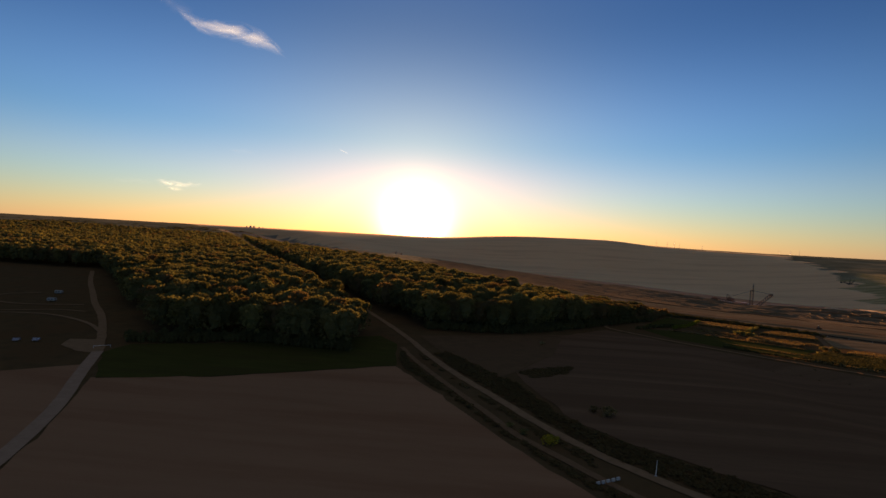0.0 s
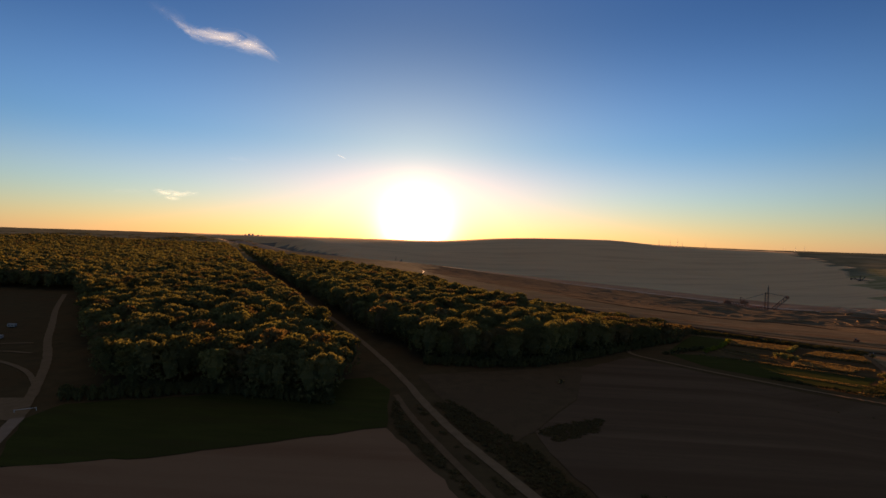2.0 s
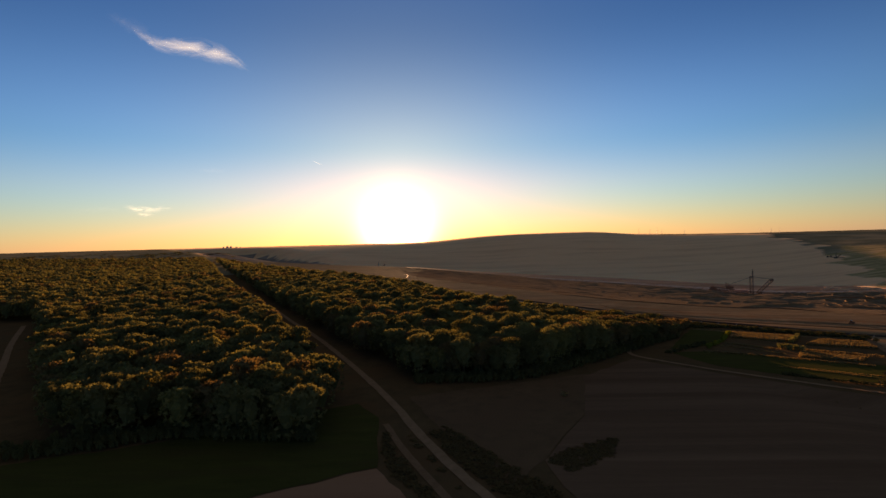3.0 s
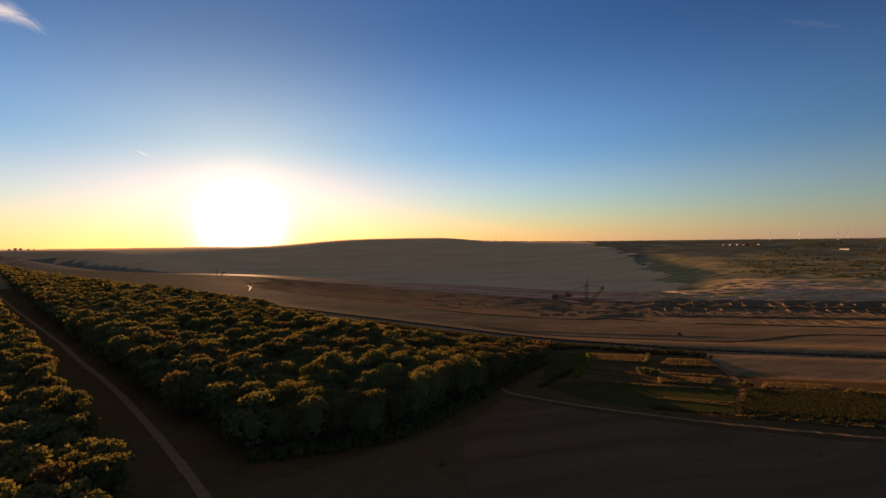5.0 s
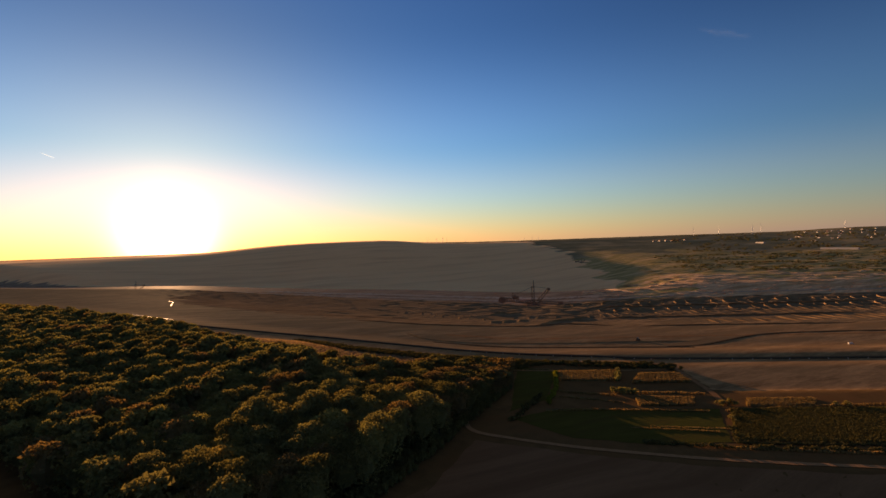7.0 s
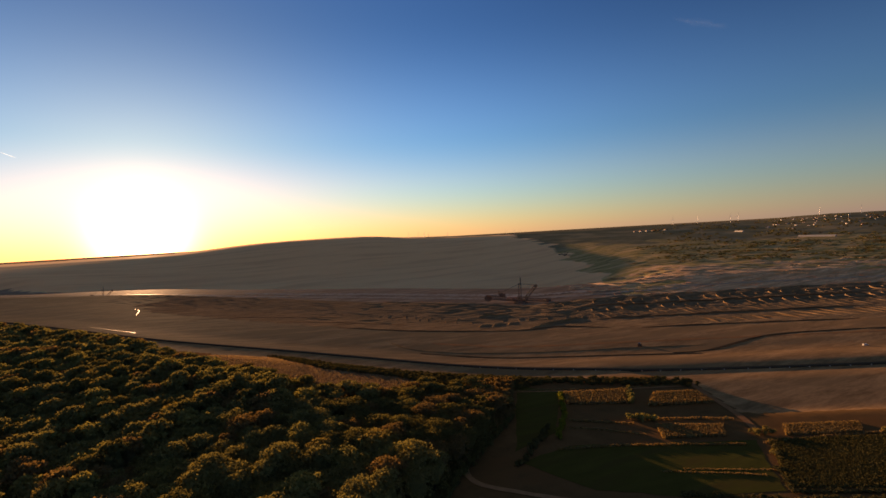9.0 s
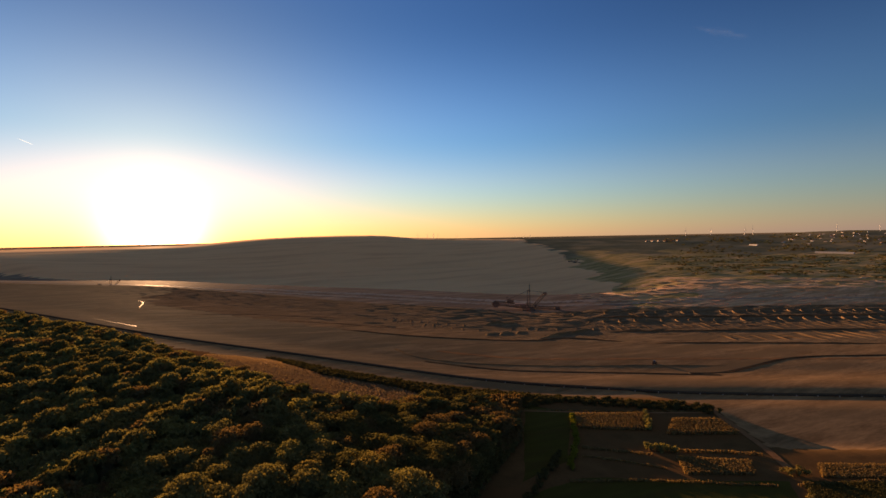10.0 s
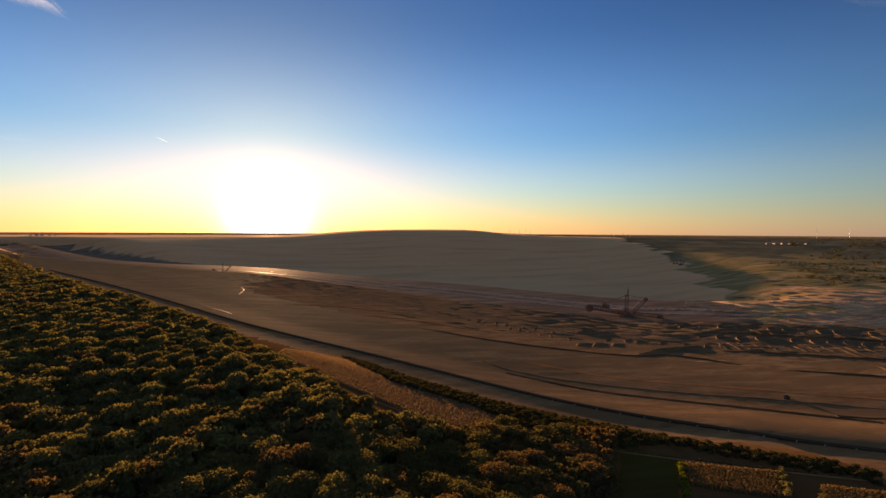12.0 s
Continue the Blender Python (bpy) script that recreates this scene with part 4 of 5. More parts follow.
# ---- the mine: conveyors, heaps, water ----
def conveyor(pts, label, posts, lamps, tall=2.4):
    thing = tagged(new("conveyor"), label, "conveyor")
    line = resample(rounded(pts), 6.0)
    xy = np.array(line)
    z = land(xy[:, 0], xy[:, 1])
    for _ in range(6):
        z[1:-1] = (z[:-2] + z[1:-1] + z[2:]) / 3
    bm = bmesh.new()
    rings = []
    for i, (x, y) in enumerate(line):
        a, b = line[max(0, i - 1)], line[min(len(line) - 1, i + 1)]
        d = math.hypot(b[0] - a[0], b[1] - a[1]) or 1
        nx, ny = -(b[1] - a[1]) / d, (b[0] - a[0]) / d
        rings.append([bm.verts.new((x + nx * o, y + ny * o, z[i] + h)) for o, h in ((-1.5, 0.05), (-1.6, tall), (-0.9, tall - 0.25), (0.9, tall - 0.25), (1.6, tall), (1.5, 0.05))])
    for a, b in zip(rings, rings[1:]):
        for k in range(6):
            bm.faces.new((a[k], b[k], b[(k + 1) % 6], a[(k + 1) % 6]))
    part("belt_frame", bm, M_RUBBER if lamps else M_DARK_SOIL, thing)
    step = max(1, len(line) // posts)
    post = bmesh.new()
    for o in (-1.3, 1.3):
        add_beam(post, (o, 0, -1.0), (o * 0.9, 0, tall - 0.2), 0.3)
    add_box(post, -1.9, 1.9, -0.4, 0.4, -1.0, 0.15)
    post = finish(post, "trestle", M_STEEL)
    lamp = bmesh.new()
    add_box(lamp, -0.35, 0.35, -0.25, 0.25, 0.0, 0.7)
    bmesh.ops.bevel(lamp, geom=lamp.edges[:], offset=0.08, segments=1, affect="EDGES")
    lamp = finish(lamp, "marker_box", M_CONCRETE)
    for i in range(0, len(line) - 1, step):
        turn = math.degrees(math.atan2(line[i + 1][1] - line[i][1], line[i + 1][0] - line[i][0])) + 90
        o = part("trestle", post, None, thing)
        o.matrix_world = pose(line[i][0], line[i][1], z[i], 0, 0, turn)
        if lamps and line[i][0] > 150:
            o = part("marker_box", lamp, None, thing)
            o.matrix_world = pose(line[i][0] + 0.6, line[i][1] - 2.4, z[i], 0, 0, turn)


conveyor([(-676, 1662), (-374, 1266), (-166, 972), (-72, 836), (14, 728), (72, 658), (121, 594), (166, 538), (206, 500), (249, 468), (314, 430), (403, 380), (602, 277), (760, 188)], "long dark belt conveyor along the rim of the mine", 150, True, 1.0)
conveyor([(176, 614), (223, 561), (262, 535), (300, 512), (334, 490), (366, 468)], "dark belt conveyor across the mine plain", 40, False, 0.4)
conveyor([(352, 484), (374, 474), (404, 476), (475, 484), (520, 470), (600, 430), (700, 372)], "dark belt conveyor climbing over the ramp", 30, False, 0.4)


def heap_mesh(seed, bend=0.95, thick=0.26, material=None):
    """A long sharp-crested mound of tipped soil, bent like a crescent."""
    r = np.random.RandomState(seed)
    n, m = 17, 9
    v = []
    for i in range(n):
        u = i / (n - 1) * 2 - 1
        mid_line = -bend * (1 - math.sqrt(1 - 0.97 * u * u)) + 0.03 * r.uniform(-1, 1)
        tall = max(0.0, 1 - abs(u) ** 2.6) * (1 + 0.15 * r.uniform(-1, 1))
        for k in range(m):
            w = k / (m - 1) * 2 - 1
            prof = max(0.0, 1 - abs(w)) ** (0.8 if w > 0 else 1.25)
            v.append((u, w * thick + mid_line, tall * prof * (1 + 0.08 * r.uniform(-1, 1)) - 0.06))
    f = [(i * m + k, (i + 1) * m + k, (i + 1) * m + k + 1, i * m + k + 1) for i in range(n - 1) for k in range(m - 1)]
    return mesh_of("soil_mound", v, f, [material or M_HEAP], None, True)


M_HEAP = surface("loose ochre overburden", (0.13, 0.08, 0.044), (0.26, 0.16, 0.088), 0.08, 0.9, stain=(0.15, 0.105, 0.066), stain_scale=0.05, random_tint=0.35)
heaps = [heap_mesh(k) for k in range(5)]
ridges = [heap_mesh(10 + k, 0.3, 0.26) for k in range(5)]
rims = [heap_mesh(20 + k, 1.1, 0.11) for k in range(5)]
rh = random.Random(7)


def heap_row(pts, step, long, wide, tall, turn, spread, kinds=heaps, words="crescent-shaped mound of tipped ochre soil"):
    for x, y in resample(pts, step):
        x, y = x + rh.uniform(-spread, spread), y + rh.uniform(-spread, spread)
        o = new("soil_mound", kinds[rh.randrange(5)])
        o.matrix_world = pose(x, y, height(x, y) - 0.4, 0, 0, turn + rh.uniform(-6, 6)) @ Matrix.Diagonal((long * rh.uniform(0.75, 1.25), wide * rh.uniform(0.75, 1.2), tall * rh.uniform(0.7, 1.25), 1))
        tagged(o, words, "mound", "rows of soil mounds")


RIDGE = "long sharp ridge of tipped ochre soil"
heap_row([(500, 812), (559, 780), (657, 733), (780, 672), (897, 612), (1020, 552)], 18, 21, 13, 2.0, 30, 1.0, rims)
heap_row([(540, 765), (640, 715), (760, 655), (900, 588)], 17, 18, 5, 1.0, 68, 3.0, ridges, RIDGE)
heap_row([(470, 742), (560, 702), (640, 664), (780, 600), (920, 536)], 17, 20, 13, 1.8, 34, 2.0, rims)
heap_row([(453, 692), (595, 647), (797, 564), (930, 505)], 13, 20, 5, 1.0, 70, 2.0, ridges, RIDGE)
heap_row([(560, 640), (680, 585), (820, 520)], 14, 24, 5, 0.9, 71, 4, ridges, RIDGE)
heap_row([(520, 566), (600, 530), (667, 505), (760, 455), (860, 400)], 15, 28, 5, 1.0, 72, 3, ridges, RIDGE)
heap_row([(620, 545), (700, 505), (790, 462)], 15, 26, 5, 1.0, 71, 4, ridges, RIDGE)
heap_row([(200, 922), (240, 876), (271, 842), (309, 783)], 14, 16, 4, 0.9, 66, 2.0, ridges, RIDGE)
heap_row([(225, 860), (262, 812), (300, 755)], 15, 15, 4, 0.8, 68, 3, ridges, RIDGE)
heap_row([(350, 745), (400, 715), (450, 690)], 14, 14, 9, 1.1, 42, 4, rims)
heap_row([(300, 726), (340, 722)], 18, 16, 12, 2.0, 40, 2)
heap_row([(345, 792), (362, 782)], 12, 20, 12, 3.0, 10, 2, ridges, "broad heap of bright ochre sand")
heap_row([(352, 676), (372, 684), (392, 692), (410, 690)], 12, 26, 9, 2.4, 18, 2, ridges, "broken ridge of bright ochre sand")


def windrow(name, pts, wide, tall, label, material, seed):
    """A long low bank of pushed-up soil, uneven along its length."""
    line = resample(rounded(pts), 5.0)
    r = random.Random(seed)
    xy, lift = [], []
    for i, (x, y) in enumerate(line):
        a, b = line[max(0, i - 1)], line[min(len(line) - 1, i + 1)]
        d = math.hypot(b[0] - a[0], b[1] - a[1]) or 1
        nx, ny = -(b[1] - a[1]) / d, (b[0] - a[0]) / d
        s = r.uniform(0.55, 1.15) * min(1.0, 0.15 + min(i, len(line) - 1 - i) / 5)
        for o, h in ((-0.5, -0.3), (-0.2, 0.7 * s), (0.05, s), (0.22, 0.75 * s), (0.5, -0.3)):
            xy.append((x + nx * wide * o + r.uniform(-0.3, 0.3), y + ny * wide * o))
            lift.append(h * tall if h > 0 else h)
    xy = np.array(xy)
    z = land(xy[:, 0], xy[:, 1]) + np.array(lift)
    f = [(i * 5 + k, i * 5 + k + 1, (i + 1) * 5 + k + 1, (i + 1) * 5 + k) for i in range(len(line) - 1) for k in range(4)]
    me = mesh_of(name, np.column_stack([xy, z]), [q[::-1] for q in f], [material], None, True)
    return tagged(new(name, me), label, "soil bank")


windrow("soil_bank", [(80, 927), (159, 867), (229, 797)], 7, 0.5, "low bank of dark soil along the bench", M_DARK_SOIL, 1)
windrow("soil_bank", [(143, 818), (211, 745), (300, 678), (330, 664), (368, 668), (407, 616)], 8, 1.0, "long bank of dark soil at the foot of the bench", M_DARK_SOIL, 2)
windrow("soil_bank", [(430, 592), (488, 563), (563, 521), (628, 483)], 7, 1.1, "long bank of dark soil at the foot of the bench", M_DARK_SOIL, 3)
windrow("soil_bank", [(443, 674), (559, 617), (735, 532)], 7, 1.3, "long bank of dark soil across the bench", M_DARK_SOIL, 4)
windrow("soil_bank", [(499, 763), (646, 682), (852, 585)], 8, 1.8, "long bank of dark soil across the bench", M_DARK_SOIL, 5)
windrow("soil_bank", [(-40, 1010), (36, 1020), (169, 930)], 7, 0.4, "low bank of dark soil across the plain", M_DARK_SOIL, 6)
windrow("soil_bank", [(168, 676), (172, 640), (191, 612), (203, 600), (262, 558), (323, 529), (400, 490)], 5, 0.6, "low reddish bank of scraped soil on the plain", M_HEAP, 7)


def grass_strip(pts, wide, tall, seed):
    """A narrow balk of tall dry grass: upright blades crowded along a line."""
    r = np.random.RandomState(seed)
    line = np.array(resample(pts, 0.16))
    n = len(line)
    line = line + r.uniform(-0.5, 0.5, (n, 2)) * wide + 0.35 * np.stack([wave(line[:, 0], line[:, 1], 9, seed), wave(line[:, 0], line[:, 1], 7, seed + 1)], 1)
    z = land(line[:, 0], line[:, 1])
    q = []
    for _ in range(2):
        a, lean, tilt = r.uniform(0, 6.28, n), r.uniform(0, 6.28, n), r.uniform(0, 0.5, n)
        w, h = r.uniform(0.12, 0.3, n), tall * r.uniform(0.6, 1.15, n) * (0.85 + 0.25 * wave(line[:, 0], line[:, 1], 12, seed + 2))
        foot = np.column_stack([line, z])
        side = np.stack([np.cos(a) * w, np.sin(a) * w, np.zeros(n)], 1)
        up = np.stack([np.cos(lean) * tilt, np.sin(lean) * tilt, h], 1)
        q.append(np.stack([foot - side * 0.6, foot + side * 0.6, foot + side + up, foot - side + up], 1))
    return tagged(new("grass_strip", faces_mesh("grass_strip", np.concatenate(q), [M_REED])), "narrow strip of dry straw-coloured grass between the plots", "grass", kind="stuff")


for k, (line, tall) in enumerate((([(145, 368), (170, 358), (190, 348), (218, 332)], 1.1), ([(198, 378), (214, 369), (229, 361), (240, 353)], 1.4), ([(171, 392), (184, 382), (195, 374)], 1.2), ([(165, 385), (179, 373), (190, 361)], 0.9), ([(226, 329), (257, 318), (304, 299)], 1.1), ([(168, 332), (183, 322), (199, 311)], 0.6), ([(176, 330), (192, 320), (206, 312)], 0.4), ([(188, 296), (222, 274), (300, 228), (400, 165)], 1.2), ([(166, 449), (190, 439), (230, 419), (266, 401)], 1.0))):
    grass_strip(line, 1.1, tall, 120 + k)

lane("wet_rut", [(-142, 1236), (-134, 1222), (-128, 1195), (-126, 1150), (-124, 1130)], 0.8, M_WATER, "shining water-filled rut winding over the plain", seed=11)
lane("ditch", [(-160, 1005), (-130, 960), (-92, 905)], 0.8, M_WATER, "thin shining ditch along the rim", lift=0.35, seed=12)

def beside_edge(off, lo, hi):
    """A line that keeps its distance from the edge of the upper bench, between two of its corners."""
    out = []
    for i in range(lo, hi):
        (ax, ay), (bx, by) = EDGE[i - 1], EDGE[i + 1]
        d = math.hypot(bx - ax, by - ay)
        out.append((EDGE[i][0] - (by - ay) / d * off, EDGE[i][1] + (bx - ax) / d * off))
    return out


def beside_rim(off, lo, hi):
    """A line that keeps its distance from the rim, between two of its corners."""
    out = []
    for i in range(lo, hi):
        (ax, ay), (bx, by) = RIM[i - 1], RIM[i + 1]
        d = math.hypot(bx - ax, by - ay)
        out.append((RIM[i][0] - (by - ay) / d * off, RIM[i][1] + (bx - ax) / d * off))
    return out


# the sky's reflection is put into this water's pale base colour
M_POND = surface("shallow water paled for sky reflection", (0.26, 0.21, 0.17), (0.36, 0.3, 0.25), 0.05, 0.4, rough=0.5, bump=0.05, gloss=0.1)
for k, (off, wide, lo, hi) in enumerate(((285, 16, 2, 10), (345, 26, 3, 9), (300, 9, 9, 12))):
    lane("water_channel", beside_edge(off, lo, hi), wide, M_POND, "shallow sky-pale water standing along the lower bench", lift=0.5, uneven=0.8, seed=13 + k)


def puddle(x, y, long, wide, turn, seed):
    r = random.Random(seed)
    bm = bmesh.new()
    ring = []
    for k in range(18):
        a = 2 * math.pi * k / 18
        s = 1 + 0.35 * math.sin(2 * a + seed) + 0.2 * math.sin(5 * a + 2 * seed) + r.uniform(-0.1, 0.1)
        ring.append(bm.verts.new((math.cos(a) * long * s, math.sin(a) * wide * s, 0)))
    bm.faces.new(ring)
    bmesh.ops.triangulate(bm, faces=bm.faces[:])
    o = new("puddle", finish(bm, "puddle", M_WATER))
    top = max(height(x + dx, y + dy) for dx in (-wide, 0, wide) for dy in (-wide, 0, wide))
    o.matrix_world = pose(x, y, top + 0.3, 0, 0, turn)
    tagged(o, "shallow puddle shining on the lower bench", "puddle", "puddles in the mine")


for i, (px, py) in enumerate(resample(beside_edge(315, 2, 11), 46)):
    puddle(px + rh.uniform(-25, 25), py + rh.uniform(-40, 60), rh.uniform(3, 9), rh.uniform(0.8, 2.4), rh.uniform(-70, -30), i)


def ridge_field(name, lines, seed, step, stray, skew, long, wide, material, label, category):
    """Many small eroded ridges along lines of (points, height), grown into one sheet of broken ground."""
    r = np.random.RandomState(seed)
    out = []
    for pts, tall in lines:
        spots_here = resample(pts, step)
        for (ax, ay), (bx, by) in zip(spots_here, spots_here[1:]):
            x, y = ax + r.uniform(-stray, stray), ay + r.uniform(-stray, stray)
            turn = math.atan2(by - ay, bx - ax) + radians(r.uniform(*skew))
            half, across, high = r.uniform(*long), r.uniform(*wide), tall * r.uniform(0.5, 1.3)
            z, c, sn = height(x, y), math.cos(turn), math.sin(turn)
            rows = []
            for i in range(9):
                u = i / 4 - 1
                bow, h = across * r.uniform(-0.3, 0.3) + 0.1 * half * u * u, high * max(0.0, 1 - abs(u) ** 2.4) * r.uniform(0.7, 1.25)
                rows.append([(x + u * half * c - (w * across + bow) * sn, y + u * half * sn + (w * across + bow) * c, z - 0.3 + (h + 0.3) * p) for w, p in ((-1, 0), (-0.3, 0.7), (0, 1), (0.5, 0.6), (1.3, 0))])
            out += [[p[k], q2[k], q2[k + 1], p[k + 1]] for p, q2 in zip(rows, rows[1:]) for k in range(4)]
    return tagged(new(name, faces_mesh(name, out, [material])), label, category, kind="stuff")


ridge_field("sand_ridges", [(beside_edge(off, 8, 13), tall) for off, tall in ((110, 2.0), (150, 2.4), (190, 1.6), (230, 2.6), (280, 2.0), (330, 2.6), (380, 2.2), (430, 3.2), (500, 2.4), (560, 2.8), (640, 2.4))], 17, 30, 16, (-14, 14), (14, 30), (3, 6), M_SAND, "eroded ridges of pale pinkish sand on the bench", "sand")
ridge_field("soil_ridges", [(beside_edge(off, lo, hi), tall * k) for lo, hi, k in ((3, 7, 0.22), (6, 12, 1.0)) for off, tall in ((-8, 0.9), (-22, 0.8), (-38, 0.9), (-54, 0.7), (-72, 0.8), (-90, 0.6), (-112, 0.7), (-136, 0.6), (-165, 0.45))], 18, 24, 13, (-9, 9), (7, 26), (1.2, 2.6), M_BENCH, "low scraped ridges of dark soil on the bench", "soil")
ridge_field("soil_ridges", [(beside_edge(off, 5, 12), tall) for off, tall in ((-30, 0.8), (-62, 0.8), (-98, 0.7), (-150, 0.6), (-210, 0.5))], 19, 34, 22, (-6, 34), (6, 20), (1.0, 2.2), M_HEAP, "thin crests of loose ochre soil on the bench", "soil")
ridge_field("terrace_ridges", [(beside_edge(off, 10, 13), tall) for off, tall in ((720, 1.6), (800, 1.8), (900, 1.5), (1000, 2.0), (1120, 1.6), (1260, 2.0))], 21, 70, 40, (-16, 16), (20, 60), (4, 9), M_TERRACE, "broken edges of overgrown ochre terraces", "terrace")

# ---- machines in the mine ----
def truss(bm, a, b, wide, tall, bays, w=0.5):
    """A lattice girder between two points."""
    a, b = Vector(a), Vector(b)
    along = (b - a).normalized()
    side = along.cross(Vector((0, 0, 1)))
    side = side.normalized() if side.length > 0.01 else Vector((0, 1, 0))
    up = side.cross(along)
    corner = lambda p, s, u: p + side * wide / 2 * s + up * tall / 2 * u
    for s in (-1, 1):
        for u in (-1, 1):
            add_beam(bm, corner(a, s, u), corner(b, s, u), w)
    for k in range(bays):
        p, q2 = a.lerp(b, k / bays), a.lerp(b, (k + 1) / bays)
        for s in (-1, 1):
            add_beam(bm, corner(p, s, -1), corner(q2, s, 1), w * 0.7)
        for u in (-1, 1):
            add_beam(bm, corner(p, -1, u), corner(q2, 1, u), w * 0.6)


M_CABIN = surface("dull brown-grey sheet metal", (0.16, 0.12, 0.1), (0.26, 0.2, 0.17), 0.3, 2.0, rough=0.6, bump=0.0)


def bucket_excavator(x, y, z, turn, scale, label):
    thing = tagged(new("bucket_wheel_excavator"), label, "excavator")
    thing.matrix_world = pose(x, y, z, 0, 0, turn) @ Matrix.Diagonal((scale, scale, scale, 1))
    for cx3, cy3 in ((-8, -9), (8, -9), (-8, 9), (8, 9), (0, -9), (0, 9)):
        bm = bmesh.new()
        add_box(bm, cx3 - 6, cx3 + 6, cy3 - 1.8, cy3 + 1.8, 0, 3)
        bmesh.ops.bevel(bm, geom=[e for e in bm.edges if abs(e.verts[0].co.y - e.verts[1].co.y) > 1], offset=1.2, segments=2, affect="EDGES")
        part("crawler", bm, M_STEEL, thing)
    bm = bmesh.new()
    add_box(bm, -12, 12, -12, 12, 3, 5.5)
    add_tube(bm, (0, 0, 5.5), (0, 0, 7.5), 8, 7, 20)
    part("undercarriage", bm, M_STEEL, thing)
    bm = bmesh.new()
    add_box(bm, -16, 14, -5, 5, 7.5, 9)
    truss(bm, (-16, 0, 10.5), (14, 0, 10.5), 10, 4, 7, 0.7)
    part("slewing_platform", bm, M_STEEL, thing)
    # the long boom that carries the wheel, with its walkways and winch house
    bm = bmesh.new()
    truss(bm, (-4, 0, 9), (-60, 0, 16), 7, 6.5, 12, 0.9)
    add_beam(bm, (-6, -3.9, 9), (-58, -3.9, 15.5), 0.3, 1.2)
    part("wheel_boom", bm, M_STEEL, thing)
    bm = bmesh.new()
    add_box(bm, -41, -29, -4, 4, 17.5, 22)
    add_box(bm, -39, -34, -2, 2, 22, 23.5)
    bmesh.ops.bevel(bm, geom=bm.edges[:], offset=0.4, segments=1, affect="EDGES")
    part("machine_house", bm, M_STEEL, thing)
    bm = bmesh.new()
    add_beam(bm, (-42, 0, 17), (-42, 0, 29), 1.1)
    add_beam(bm, (-42, 0, 28.5), (-36, 0, 26), 0.7)
    part("service_crane", bm, M_STEEL, thing)
    bm = bmesh.new()
    add_box(bm, -27, -6, -5, 5, 12.5, 16)
    bmesh.ops.bevel(bm, geom=bm.edges[:], offset=0.3, segments=1, affect="EDGES")
    part("cabin", bm, M_CABIN, thing, "dull brown-grey switchgear cabin")
    for dx in (-2.4, 2.4):
        bm = bmesh.new()
        for dy in (-2.6, 2.6):
            add_beam(bm, (dx, dy, 8), (dx, dy * 0.6, 40), 1.3)
        for k in range(8):
            add_beam(bm, (dx, -2.5 + 0.12 * k, 9 + k * 3.9), (dx, 2.5 - 0.12 * k, 13 + k * 3.7), 0.5)
        part("mast_leg", bm, M_STEEL, thing)
    bm = bmesh.new()
    for k in range(8):
        add_beam(bm, (-2.4 if k % 2 else 2.4, 0, 9 + k * 3.9), (2.4 if k % 2 else -2.4, 0, 13 + k * 3.8), 0.6)
    add_box(bm, -3.4, 3.4, -2.6, 2.6, 39.5, 41.5)
    add_beam(bm, (1.8, 0, 41), (1.8, 0, 52), 1.8)
    add_beam(bm, (1.8, 0, 52), (1.8, 0, 55), 0.8)
    part("mast_head", bm, M_STEEL, thing)
    bm = bmesh.new()
    truss(bm, (9, 0, 10), (31, 0, 35), 5, 5, 7, 1.1)
    part("counterweight_boom", bm, M_STEEL, thing)
    bm = bmesh.new()
    add_box(bm, 28.5, 34.5, -3.6, 3.6, 33.5, 38)
    bmesh.ops.bevel(bm, geom=bm.edges[:], offset=0.6, segments=1, affect="EDGES")
    part("counterweight", bm, M_STEEL, thing)
    wheel = bmesh.new()
    add_tube(wheel, (-64, -1.6, 14), (-64, 1.6, 14), 6, 6, 20)
    wheel = part("bucket_wheel", wheel, M_STEEL, thing)
    bucket = bmesh.new()
    add_box(bucket, -1.0, 1.0, -2.0, 2.0, -0.9, 1.1)
    for v in bucket.verts:
        if v.co.z > 0:
            v.co.x *= 0.6
    bucket = finish(bucket, "bucket", M_STEEL)
    for k in range(12):
        a = k * math.pi / 6
        o = part("bucket", bucket, None, wheel)
        o.matrix_local = Matrix.Translation((-64 + math.cos(a) * 6.6, 0, 14 + math.sin(a) * 6.6)) @ Matrix.Rotation(math.pi / 2 - a, 4, "Y")
    bm = bmesh.new()
    truss(bm, (12, 0, 9), (58, 4, 6), 5, 4.5, 10, 0.8)
    part("discharge_boom", bm, M_STEEL, thing)
    bm = bmesh.new()
    add_box(bm, 46, 64, -1, 9, 0, 3)
    add_box(bm, 50, 60, 0, 8, 3, 9)
    bmesh.ops.bevel(bm, geom=bm.edges[:], offset=0.8, segments=1, affect="EDGES")
    part("loading_car", bm, M_STEEL, thing)
    for a, b in (((0, -2, 41), (-52, -2, 18)), ((0, 2, 41), (-52, 2, 18)), ((0, -2, 41), (31, -2, 37)), ((0, 2, 41), (31, 2, 37)), ((31, 0, 34), (14, 0, 12))):
        bm = bmesh.new()
        add_tube(bm, a, b, 0.2, 0.2, 5)
        part("stay_cable", bm, M_STEEL, thing)


